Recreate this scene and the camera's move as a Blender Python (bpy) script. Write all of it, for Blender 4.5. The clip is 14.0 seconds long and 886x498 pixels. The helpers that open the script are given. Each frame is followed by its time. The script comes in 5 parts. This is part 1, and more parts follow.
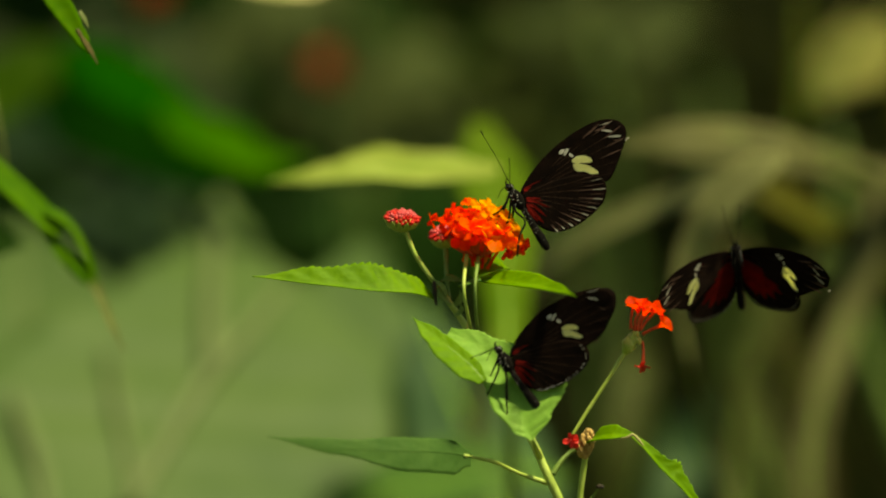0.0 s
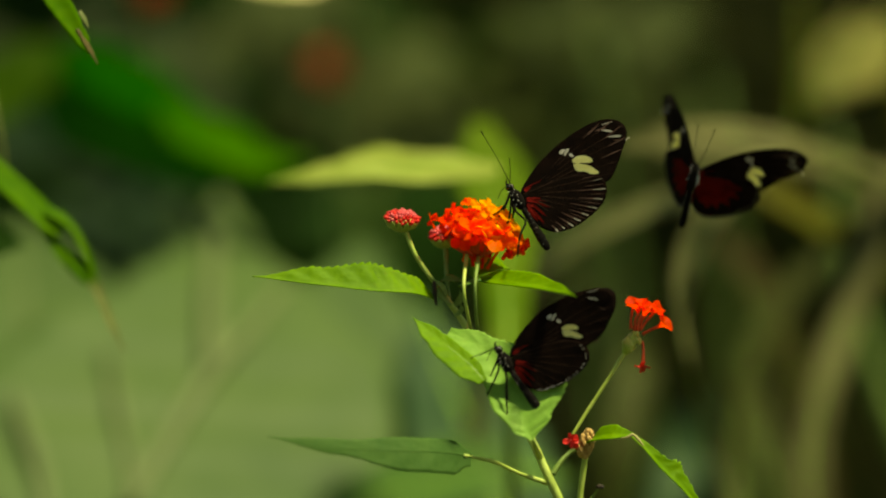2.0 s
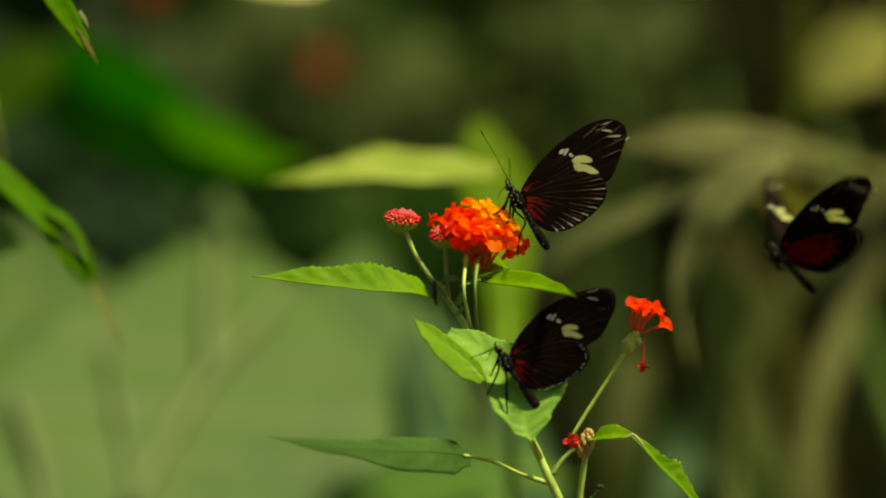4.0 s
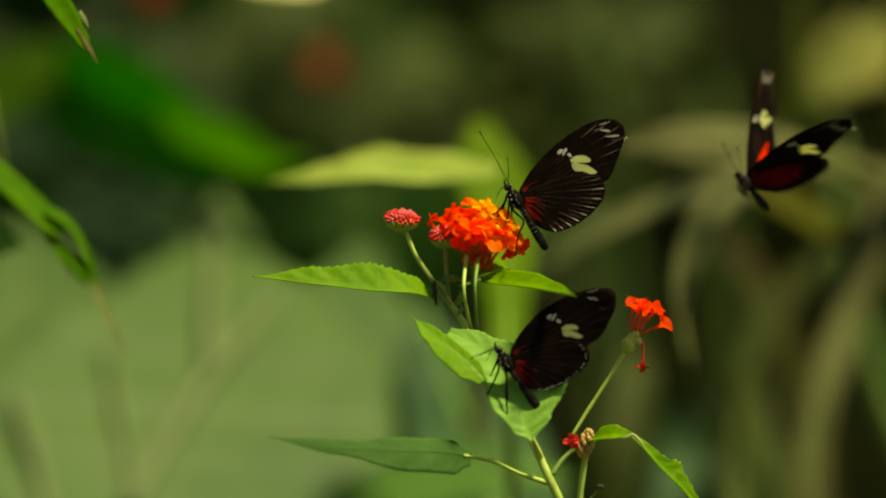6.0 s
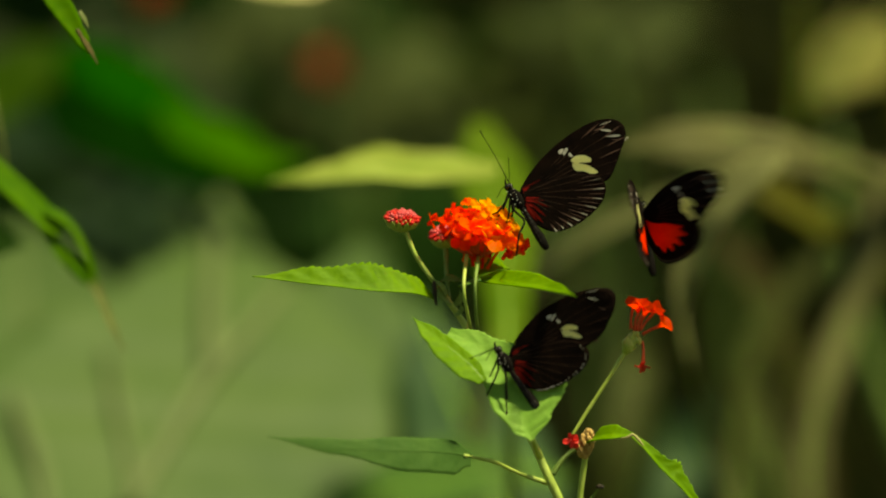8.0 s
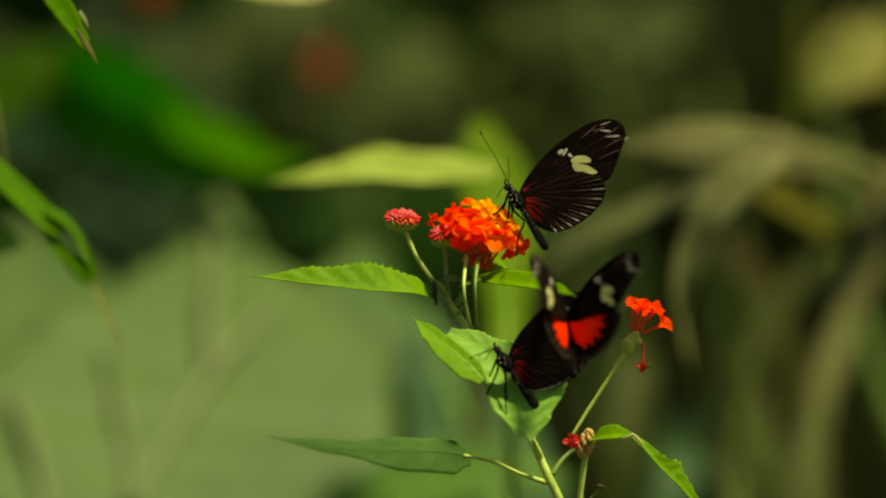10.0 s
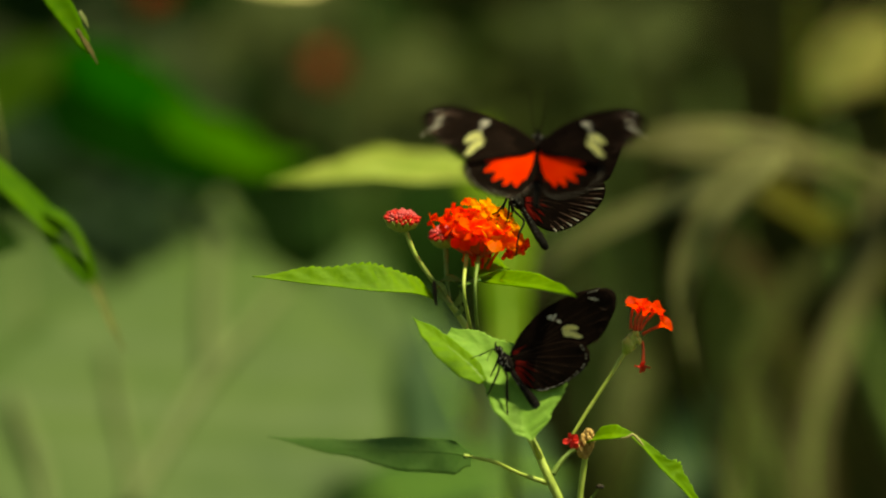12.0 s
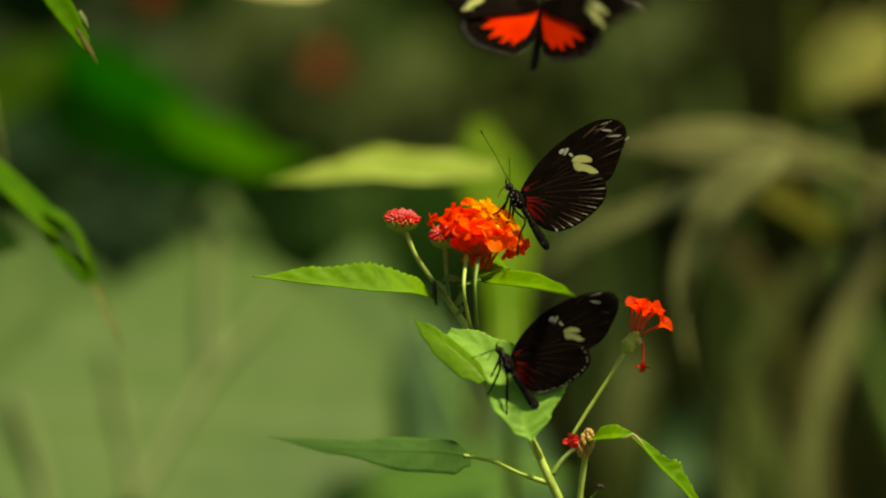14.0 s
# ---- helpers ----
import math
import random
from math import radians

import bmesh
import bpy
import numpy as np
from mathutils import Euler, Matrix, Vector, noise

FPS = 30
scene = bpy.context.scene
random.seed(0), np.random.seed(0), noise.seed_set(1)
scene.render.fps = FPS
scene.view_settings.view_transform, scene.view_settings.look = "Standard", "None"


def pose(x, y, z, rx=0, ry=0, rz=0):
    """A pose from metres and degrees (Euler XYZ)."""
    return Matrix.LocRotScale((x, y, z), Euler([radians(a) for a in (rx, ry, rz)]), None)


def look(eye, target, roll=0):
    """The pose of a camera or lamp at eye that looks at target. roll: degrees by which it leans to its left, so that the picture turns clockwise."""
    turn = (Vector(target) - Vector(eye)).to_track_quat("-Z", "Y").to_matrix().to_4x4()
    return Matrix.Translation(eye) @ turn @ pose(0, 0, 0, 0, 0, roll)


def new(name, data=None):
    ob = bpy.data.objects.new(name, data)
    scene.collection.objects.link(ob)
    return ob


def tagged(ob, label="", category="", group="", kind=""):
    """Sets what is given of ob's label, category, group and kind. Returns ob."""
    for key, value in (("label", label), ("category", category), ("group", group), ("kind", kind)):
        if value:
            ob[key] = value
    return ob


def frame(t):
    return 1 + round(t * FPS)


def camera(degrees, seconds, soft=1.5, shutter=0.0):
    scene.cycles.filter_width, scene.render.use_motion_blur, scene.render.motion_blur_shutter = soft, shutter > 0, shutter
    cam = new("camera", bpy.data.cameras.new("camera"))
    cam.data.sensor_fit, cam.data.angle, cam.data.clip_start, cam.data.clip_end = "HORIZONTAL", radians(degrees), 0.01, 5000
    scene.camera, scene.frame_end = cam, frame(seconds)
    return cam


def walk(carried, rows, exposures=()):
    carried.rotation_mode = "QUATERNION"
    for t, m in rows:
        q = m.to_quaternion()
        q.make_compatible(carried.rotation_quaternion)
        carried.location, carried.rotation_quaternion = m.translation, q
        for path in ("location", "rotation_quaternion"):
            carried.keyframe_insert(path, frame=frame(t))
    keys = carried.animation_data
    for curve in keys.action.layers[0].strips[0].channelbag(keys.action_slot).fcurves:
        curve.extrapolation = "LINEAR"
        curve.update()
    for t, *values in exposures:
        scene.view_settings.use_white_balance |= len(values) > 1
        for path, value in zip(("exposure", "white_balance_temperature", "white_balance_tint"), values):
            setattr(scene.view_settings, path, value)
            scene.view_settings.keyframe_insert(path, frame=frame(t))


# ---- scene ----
# A macro view through a long lens: butterflies on a lantana shrub before a blurred thicket.
cam = camera(10.287, 14.0, soft=2.1, shutter=0.8)
EYE = (0.0, -1.3, 0.9)
walk(cam, [(0.0, look(EYE, (0, 0, 0.9))), (14.0, look(EYE, (0, 0, 0.9)))], exposures=[(0.0, 0.55, 10200, -14), (14.0, 0.55, 10200, -14)])
cam.data.dof.use_dof = True
cam.data.dof.focus_distance = 1.293
cam.data.dof.aperture_fstop = 4.6

# ---- light ----
SUN = Vector((0.36, -0.26, 0.90)).normalized()
world = bpy.data.worlds.new("sky")
scene.world = world
world.use_nodes = True
sky = world.node_tree.nodes.new("ShaderNodeTexSky")
sky.sky_type = "NISHITA"
sky.sun_disc = False
sky.sun_elevation = math.asin(SUN.z)
sky.sun_rotation = math.atan2(SUN.x, SUN.y)
back = world.node_tree.nodes["Background"]
back.inputs["Strength"].default_value = 0.075
world.node_tree.links.new(sky.outputs[0], back.inputs[0])
sun = new("sun", bpy.data.lights.new("sun", "SUN"))
sun.data.energy = 5.4
sun.data.angle = radians(6.0)
sun.data.color = (1.0, 0.94, 0.82)
sun.matrix_world = look(SUN * 10, (0, 0, 0))


# ---- materials ----
def surface(name, a, b, scale=200.0, rough=0.5, bump=0.0, through_light=0.0, glow=None, spec=0.4, fine=6.0, sheen=0.0):
    """Two tones mixed by coarse and fine noise, with relief, and light passing through thin tissue."""
    m = bpy.data.materials.new(name)
    m.use_nodes = True
    n, l = m.node_tree.nodes, m.node_tree.links
    bs = n["Principled BSDF"]
    out = n["Material Output"]
    tc = n.new("ShaderNodeTexCoord")
    info = n.new("ShaderNodeObjectInfo")
    shift = n.new("ShaderNodeVectorMath")
    shift.operation = "ADD"
    l.new(tc.outputs["Object"], shift.inputs[0])
    l.new(info.outputs["Random"], shift.inputs[1])
    n1, n2 = n.new("ShaderNodeTexNoise"), n.new("ShaderNodeTexNoise")
    for k, s in ((n1, scale), (n2, scale * fine)):
        k.inputs["Scale"].default_value = s
        k.inputs["Detail"].default_value = 4
        l.new(shift.outputs[0], k.inputs["Vector"])
    add = n.new("ShaderNodeMath")
    add.operation = "MULTIPLY_ADD"
    l.new(n2.outputs["Fac"], add.inputs[0])
    add.inputs[1].default_value = 0.5
    l.new(n1.outputs["Fac"], add.inputs[2])
    ramp = n.new("ShaderNodeMapRange")
    ramp.inputs["From Min"].default_value = 0.55
    ramp.inputs["From Max"].default_value = 0.95
    l.new(add.outputs[0], ramp.inputs["Value"])
    mix = n.new("ShaderNodeMix")
    mix.data_type = "RGBA"
    mix.inputs["A"].default_value = (*a, 1)
    mix.inputs["B"].default_value = (*b, 1)
    l.new(ramp.outputs[0], mix.inputs["Factor"])
    l.new(mix.outputs["Result"], bs.inputs["Base Color"])
    bs.inputs["Roughness"].default_value = rough
    bs.inputs["Specular IOR Level"].default_value = spec
    bs.inputs["Sheen Weight"].default_value = sheen
    if bump:
        bp = n.new("ShaderNodeBump")
        bp.inputs["Strength"].default_value = bump
        bp.inputs["Distance"].default_value = 0.0004
        l.new(n2.outputs["Fac"], bp.inputs["Height"])
        l.new(bp.outputs[0], bs.inputs["Normal"])
    if through_light:
        tr = n.new("ShaderNodeBsdfTranslucent")
        gain = n.new("ShaderNodeMix")
        gain.data_type, gain.blend_type = "RGBA", "MULTIPLY"
        gain.inputs["Factor"].default_value = 1.0
        gain.inputs["B"].default_value = (*(glow or (1, 1, 1)), 1)
        l.new(mix.outputs["Result"], gain.inputs["A"])
        l.new(gain.outputs["Result"], tr.inputs["Color"])
        ms = n.new("ShaderNodeMixShader")
        ms.inputs[0].default_value = through_light
        l.new(bs.outputs[0], ms.inputs[1])
        l.new(tr.outputs[0], ms.inputs[2])
        l.new(ms.outputs[0], out.inputs["Surface"])
    return m


LEAF = surface("lantana_leaf", (0.1196, 0.2576, 0.00736), (0.184, 0.3496, 0.01656), 120, 0.6, 0.5, 0.5, (1.25, 1.2, 0.5), 0.15)
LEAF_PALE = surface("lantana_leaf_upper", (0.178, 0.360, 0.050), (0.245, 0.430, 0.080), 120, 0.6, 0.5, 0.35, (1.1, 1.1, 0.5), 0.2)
LEAF_DULL = surface("lantana_leaf_dull", (0.078, 0.182, 0.039), (0.114, 0.232, 0.055), 120, 0.6, 0.3, 0.6, (1.1, 1.1, 0.8), spec=0.15)
LEAF_DARK = surface("lantana_leaf_aged", (0.1196, 0.23, 0.0552), (0.1656, 0.2944, 0.0736), 120, 0.6, 0.5, 0.45, spec=0.15)
LEAF_VEIN = surface("leaf_vein", (0.045, 0.125, 0.003), (0.07, 0.16, 0.006), 200, 0.6, 0.3, 0.3)
RIB = surface("leaf_rib", (0.1472, 0.2852, 0.0276), (0.1932, 0.3404, 0.046), 300, 0.5, 0.2, 0.2)
STEM = surface("green_stem", (0.2576, 0.3496, 0.0552), (0.368, 0.46, 0.1104), 250, 0.5, 0.5)
STEM_DARK = surface("dark_stem", (0.092, 0.1564, 0.0276), (0.1564, 0.2392, 0.046), 250, 0.6, 0.6)
DRY = surface("dry_seed_head", (0.276, 0.1564, 0.046), (0.5336, 0.3496, 0.1288), 700, 0.8, 0.8)
ROT = surface("withered_scrap", (0.01104, 0.00828, 0.00552), (0.0322, 0.02024, 0.01104), 700, 0.8, 0.5)
PET_RED = surface("petal_red_orange", (0.93, 0.030, 0.002), (0.96, 0.068, 0.004), 250, 0.55, 0.2, 0.68, (1.1, 1.15, 0.8), 0.12)
PET_ORANGE = surface("petal_orange", (0.94, 0.125, 0.005), (0.95, 0.22, 0.009), 250, 0.55, 0.2, 0.68, (1.1, 1.15, 0.8), 0.12)
PET_YELLOW = surface("petal_yellow_orange", (0.95, 0.38, 0.012), (0.96, 0.55, 0.03), 250, 0.55, 0.2, 0.65, (1.05, 1.1, 0.8), 0.12)
PET_CRIMSON = surface("petal_crimson", (0.55, 0.008, 0.012), (0.7, 0.02, 0.02), 250, 0.5, 0.2, 0.3)
BUD_PINK = surface("bud_pink", (0.50, 0.035, 0.05), (0.66, 0.11, 0.13), 500, 0.5, 0.2, 0.2)
TUBE = surface("corolla_tube", (0.60, 0.05, 0.02), (0.70, 0.12, 0.05), 400, 0.5, 0.1, 0.3)
WING = surface("wing_black", (0.003128, 0.001564, 0.001196), (0.007176, 0.003404, 0.002392), 260, 0.8, 0.6, 0.04, (2.5, 1.0, 0.6), 0.03, 14)
VEIN = surface("wing_vein", (0.01472, 0.00736, 0.00552), (0.03496, 0.01656, 0.01196), 400, 0.7, 0.2, spec=0.1)
WORN = surface("wing_worn_brown", (0.0552, 0.02576, 0.01932), (0.1196, 0.0598, 0.046), 500, 0.7, 0.3, 0.2)
CREAM = surface("wing_cream", (0.80, 0.79, 0.33), (0.88, 0.87, 0.47), 300, 0.7, 0.2, 0.6, spec=0.1)
WHITE = surface("wing_white", (0.30, 0.28, 0.24), (0.60, 0.56, 0.50), 500, 0.6, 0.2, 0.2)
WING_RED = surface("wing_red", (0.70, 0.014, 0.002), (0.84, 0.032, 0.003), 300, 0.7, 0.3, 0.12, spec=0.08)
WING_DULL = surface("wing_dull_red", (0.046, 0.00184, 0.00138), (0.1012, 0.0046, 0.00276), 300, 0.8, 0.3, 0.25, (3.0, 0.6, 0.5), spec=0.03)
RAY_RED = surface("wing_base_red", (0.06, 0.0018, 0.0018), (0.24, 0.008, 0.007), 700, 0.7, 0.2, 0.25, spec=0.1)
BODY = surface("insect_body", (0.00276, 0.0023, 0.0023), (0.00736, 0.00552, 0.0046), 900, 0.7, 0.5, spec=0.04)
EYE_DARK = surface("insect_eye", (0.0092, 0.00736, 0.00644), (0.0184, 0.0138, 0.01104), 900, 0.15, 0.0)
SPOT = surface("insect_white_spot", (0.33, 0.32, 0.31), (0.46, 0.45, 0.44), 900, 0.7, 0.2)


# ---- builders ----
def at(x, z, y=0.0):
    """A place y metres behind the flower, on the line of sight that passes x millimetres right and z above the view's axis at the flower."""
    k = (1.3 + y) / 1.3 * 0.001
    return (x * k, y, 0.9 + z * k)


def obj(name, bm, material, smooth=True):
    me = bpy.data.meshes.new(name)
    for f in bm.faces:
        f.smooth = smooth
    bm.normal_update()
    bm.to_mesh(me)
    bm.free()
    me.materials.append(material)
    return new(name, me)


def part(name, bm, material, parent, label=""):
    ob = obj(name, bm, material)
    ob.parent = parent
    return tagged(ob, label)


def thing(name, label, category, group="", kind="", at=(0, 0, 0)):
    ob = new(name)
    ob.location = at
    ob.empty_display_size = 0.01
    return tagged(ob, label, category, group, kind)


def spline(pts, n):
    """A smooth line through the points, with no loops where they lie unevenly."""
    p = [Vector(q) for q in pts]
    p = [2 * p[0] - p[1]] + p + [2 * p[-1] - p[-2]]
    out = []
    segs = len(p) - 3
    for i in range(n + 1):
        s = i / n * segs
        k = min(int(s), segs - 1)
        a, b, c, d = p[k:k + 4]
        t1 = math.sqrt((b - a).length) + 1e-6
        t2 = t1 + math.sqrt((c - b).length) + 1e-6
        t3 = t2 + math.sqrt((d - c).length) + 1e-6
        t = t1 + (t2 - t1) * (s - k)
        u = a.lerp(b, t / t1)
        v = b.lerp(c, (t - t1) / (t2 - t1))
        w = c.lerp(d, (t - t2) / (t3 - t2))
        out.append(u.lerp(v, t / t2).lerp(v.lerp(w, (t - t1) / (t3 - t1)), (t - t1) / (t2 - t1)))
    return out


def tube(bm, pts, radii, n=16, sides=8, wobble=0.0):
    """A round stalk along a smooth line; radii at its points."""
    line = spline(pts, n) if len(pts) > 2 else [Vector(pts[0]).lerp(Vector(pts[1]), i / n) for i in range(n + 1)]
    rows, side = [], None
    for i, q in enumerate(line):
        t = (line[min(i + 1, n)] - line[max(i - 1, 0)]).normalized()
        side = (Vector((0.31, 0.9, 0.2)) if side is None else side)
        side = (side - t * side.dot(t)).normalized()
        up = t.cross(side)
        s = i / n * (len(radii) - 1)
        k = min(int(s), len(radii) - 2)
        r = radii[k] + (radii[k + 1] - radii[k]) * (s - k)
        r *= 1 + wobble * noise.noise(q * 400)
        rows.append([bm.verts.new(q + r * (math.cos(a) * side + math.sin(a) * up)) for a in [2 * math.pi * j / sides for j in range(sides)]])
    for a, b in zip(rows, rows[1:]):
        for j in range(sides):
            bm.faces.new((a[j], a[(j + 1) % sides], b[(j + 1) % sides], b[j]))
    bm.faces.new(rows[0][::-1])
    bm.faces.new(rows[-1])
    return bm


def ball(bm, c, r, seg=10, rings=7, stretch=(1, 1, 1)):
    m = Matrix.Translation(c) @ Matrix.Diagonal((r * stretch[0], r * stretch[1], r * stretch[2], 1))
    bmesh.ops.create_uvsphere(bm, u_segments=seg, v_segments=rings, radius=1, matrix=m)
    return bm


def blade(mid, half, normal, n=40, m=5, teeth=0, depth=0.06, fold=0.15, quilt=0.0, veins=7, thick=0.00025, seed=1, ragged=0.0, wave=0.0):
    """A leaf blade: a smooth midrib, half-widths (or pairs of them) along it, the way its face looks; toothed edge, fold along the rib and relief between veins."""
    bm = bmesh.new()
    line = spline(mid, n)
    rnd = random.Random(seed)
    half = [h if isinstance(h, tuple) else (h, h) for h in half]
    ph = rnd.random() * 6
    top, low = [], []
    for i, q in enumerate(line):
        t = (line[min(i + 1, n)] - line[max(i - 1, 0)]).normalized()
        nn = Vector(normal)
        nn = (nn - t * nn.dot(t)).normalized()
        side = t.cross(nn)
        s = i / n
        k = s * (len(half) - 1)
        j = min(int(k), len(half) - 2)
        f = k - j
        f = f * f * (3 - 2 * f)
        a, b = [], []
        for c in range(-m, m + 1):
            w = half[j][0 if c < 0 else 1] * (1 - f) + half[j + 1][0 if c < 0 else 1] * f
            v = c / m
            if abs(c) == m:
                if teeth:
                    w *= 1 - depth * ((s * teeth + 0.2 * math.sin(9 * s + ph)) % 1.0)
                w *= 1 + ragged * noise.noise(Vector((s * 30, c, seed)))
            h = -fold * abs(v) * w * -1
            h += quilt * w * (math.sin((s * veins - abs(v) * 0.9) * 2 * math.pi) * abs(v) * (1 - v * v) * 1.6)
            h += wave * w * math.sin(s * 11 + ph + (2 if c > 0 else 0)) * abs(v) ** 2
            h += 0.02 * w * noise.noise(q * 90 + Vector((v, 0, 0)))
            p = q + side * (v * w) + nn * h
            a.append(bm.verts.new(p + nn * thick / 2))
            b.append(bm.verts.new(p - nn * thick / 2))
        top.append(a)
        low.append(b)
    cols = 2 * m + 1
    for i in range(n):
        for c in range(cols - 1):
            bm.faces.new((top[i][c], top[i][c + 1], top[i + 1][c + 1], top[i + 1][c]))
            bm.faces.new((low[i][c + 1], low[i][c], low[i + 1][c], low[i + 1][c + 1]))
        for c in (0, cols - 1):
            bm.faces.new((top[i][c], low[i][c], low[i + 1][c], top[i + 1][c]))
    for i in (0, n):
        for c in range(cols - 1):
            bm.faces.new((top[i][c], top[i][c + 1], low[i][c + 1], low[i][c]))
    bmesh.ops.recalc_face_normals(bm, faces=bm.faces[:])
    return bm


def leaf(parent, mid, half, normal, material=None, rib=0.0005, name="leaf", label="", rib_material=None, side_ribs=0, **kw):
    ob = part(name, blade(mid, half, normal, **kw), material or LEAF, parent, label)
    if rib:
        nn = Vector(normal).normalized()
        off = nn * -kw.get("thick", 0.00025) * 0.6
        r = tube(bmesh.new(), [Vector(q) + off for q in mid], [rib, rib * 0.8, rib * 0.25], 20, 6)
        if side_ribs:
            line = spline(mid, side_ribs * 2 + 2)
            hs = [h if isinstance(h, tuple) else (h, h) for h in half]
            for i in range(1, side_ribs * 2 + 1):
                q = line[i]
                t = (line[i + 1] - line[i - 1]).normalized()
                n2 = (nn - t * nn.dot(t)).normalized()
                sd = t.cross(n2)
                k = i / (side_ribs * 2 + 2) * (len(hs) - 1)
                j = min(int(k), len(hs) - 2)
                for e in (0, 1):
                    w = hs[j][e] * (1 - k + j) + hs[j + 1][e] * (k - j)
                    g = -1 if e == 0 else 1
                    fo = kw.get("fold", 0.15)
                    end = q + sd * g * w * 0.85 + t * w * 0.45 + n2 * fo * w * 0.85
                    tube(r, [q + off, q.lerp(end, 0.5) + off * 1.5, end + off], [rib * 0.5, rib * 0.35, rib * 0.12], 6, 5)
        part("midrib", r, rib_material or RIB, ob)
    return ob


# ---- ground ----
def ground():
    bm = bmesh.new()
    n, size = 60, 3.0
    rows = []
    steps = [math.copysign(abs(i / n) ** 4 * 600 + abs(i / n) * size, i) for i in range(-n, n + 1)]
    for a in steps:
        rows.append([bm.verts.new((a, b + 0.5, -0.03 + 0.03 * noise.noise(Vector((a * 2, b * 2, 0))))) for b in steps])
    for a, b in zip(rows, rows[1:]):
        for i in range(2 * n):
            bm.faces.new((a[i], b[i], b[i + 1], a[i + 1]))
    soil = surface("forest_soil", (0.02024, 0.01656, 0.00736), (0.046, 0.0506, 0.0138), 14, 0.9, 0.8)
    return tagged(obj("ground", bm, soil), "dark forest soil with patches of green moss", "ground", kind="structure")


ground()


def broad(name, a, b, scale, glow=None, share=0.3, spec=0.04):
    return surface(name, a, b, scale, 0.55, 0.3, share, glow, spec=spec)


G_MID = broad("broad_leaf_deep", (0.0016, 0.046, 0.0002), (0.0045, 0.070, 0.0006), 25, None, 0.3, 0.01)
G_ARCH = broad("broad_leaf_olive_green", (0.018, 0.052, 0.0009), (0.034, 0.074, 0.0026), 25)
G_HOLLOW_SHADE = broad("hollow_shade", (0.00092, 0.0184, 0.000552), (0.00276, 0.03128, 0.00092), 25, None, 0.2, 0.01)
G_SUN_END = broad("broad_leaf_sun_end", (0.0135, 0.118, 0.0005), (0.070, 0.182, 0.002), 25, (1.0, 1.1, 0.4), 0.45)
G_LOBE = broad("broad_leaf_yellow_green", (0.0552, 0.115, 0.00552), (0.115, 0.1748, 0.02024), 25, None, 0.4)
G_TEAL = broad("broad_leaf_bluish", (0.02392, 0.0552, 0.02208), (0.0414, 0.0828, 0.03312), 18, None, 0.2, 0.1)
G_LOW = broad("broad_leaf_low", (0.0506, 0.115, 0.02392), (0.0782, 0.1518, 0.03128), 18, None, 0.2, 0.1)
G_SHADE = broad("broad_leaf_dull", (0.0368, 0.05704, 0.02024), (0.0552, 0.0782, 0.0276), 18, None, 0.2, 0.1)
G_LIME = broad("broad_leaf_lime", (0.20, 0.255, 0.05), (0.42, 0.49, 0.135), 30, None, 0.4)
G_SAGE = broad("broad_leaf_sage", (0.04416, 0.08648, 0.02116), (0.06808, 0.1141, 0.03036), 12, None, 0.2, 0.2)
G_RIB = broad("broad_leaf_rib", (0.098, 0.132, 0.048), (0.124, 0.164, 0.060), 40, None, 0.2, 0.3)
G_OLIVE = broad("thicket_olive", (0.0414, 0.05704, 0.01288), (0.0736, 0.09016, 0.02208), 15, None, 0.25)
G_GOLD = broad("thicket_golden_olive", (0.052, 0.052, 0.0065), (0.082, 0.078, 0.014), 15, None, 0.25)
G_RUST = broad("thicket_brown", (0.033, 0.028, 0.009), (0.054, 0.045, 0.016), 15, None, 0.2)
G_YELLOW = broad("yellowed_leaf", (0.35, 0.33, 0.10), (0.50, 0.465, 0.15), 30)
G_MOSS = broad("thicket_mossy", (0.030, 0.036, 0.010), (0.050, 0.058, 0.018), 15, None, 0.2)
# two leaf colours darkened to paint the shade deep in the thicket
G_GAP_SHADE = broad("thicket_gap_shade", (0.0092, 0.01196, 0.00184), (0.02024, 0.02208, 0.0046), 15, None, 0.1)
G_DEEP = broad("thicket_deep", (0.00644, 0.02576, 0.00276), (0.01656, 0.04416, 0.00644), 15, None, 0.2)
G_HAZE = broad("thicket_grey_olive", (0.0736, 0.09752, 0.02944), (0.1242, 0.149, 0.05152), 15, None, 0.25)
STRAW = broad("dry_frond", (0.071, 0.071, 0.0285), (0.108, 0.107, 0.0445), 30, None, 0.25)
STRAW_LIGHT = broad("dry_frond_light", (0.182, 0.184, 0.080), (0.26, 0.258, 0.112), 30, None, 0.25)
STRAW_PALE = broad("dry_frond_pale", (0.3312, 0.2944, 0.138), (0.4232, 0.3864, 0.184), 30, None, 0.25)


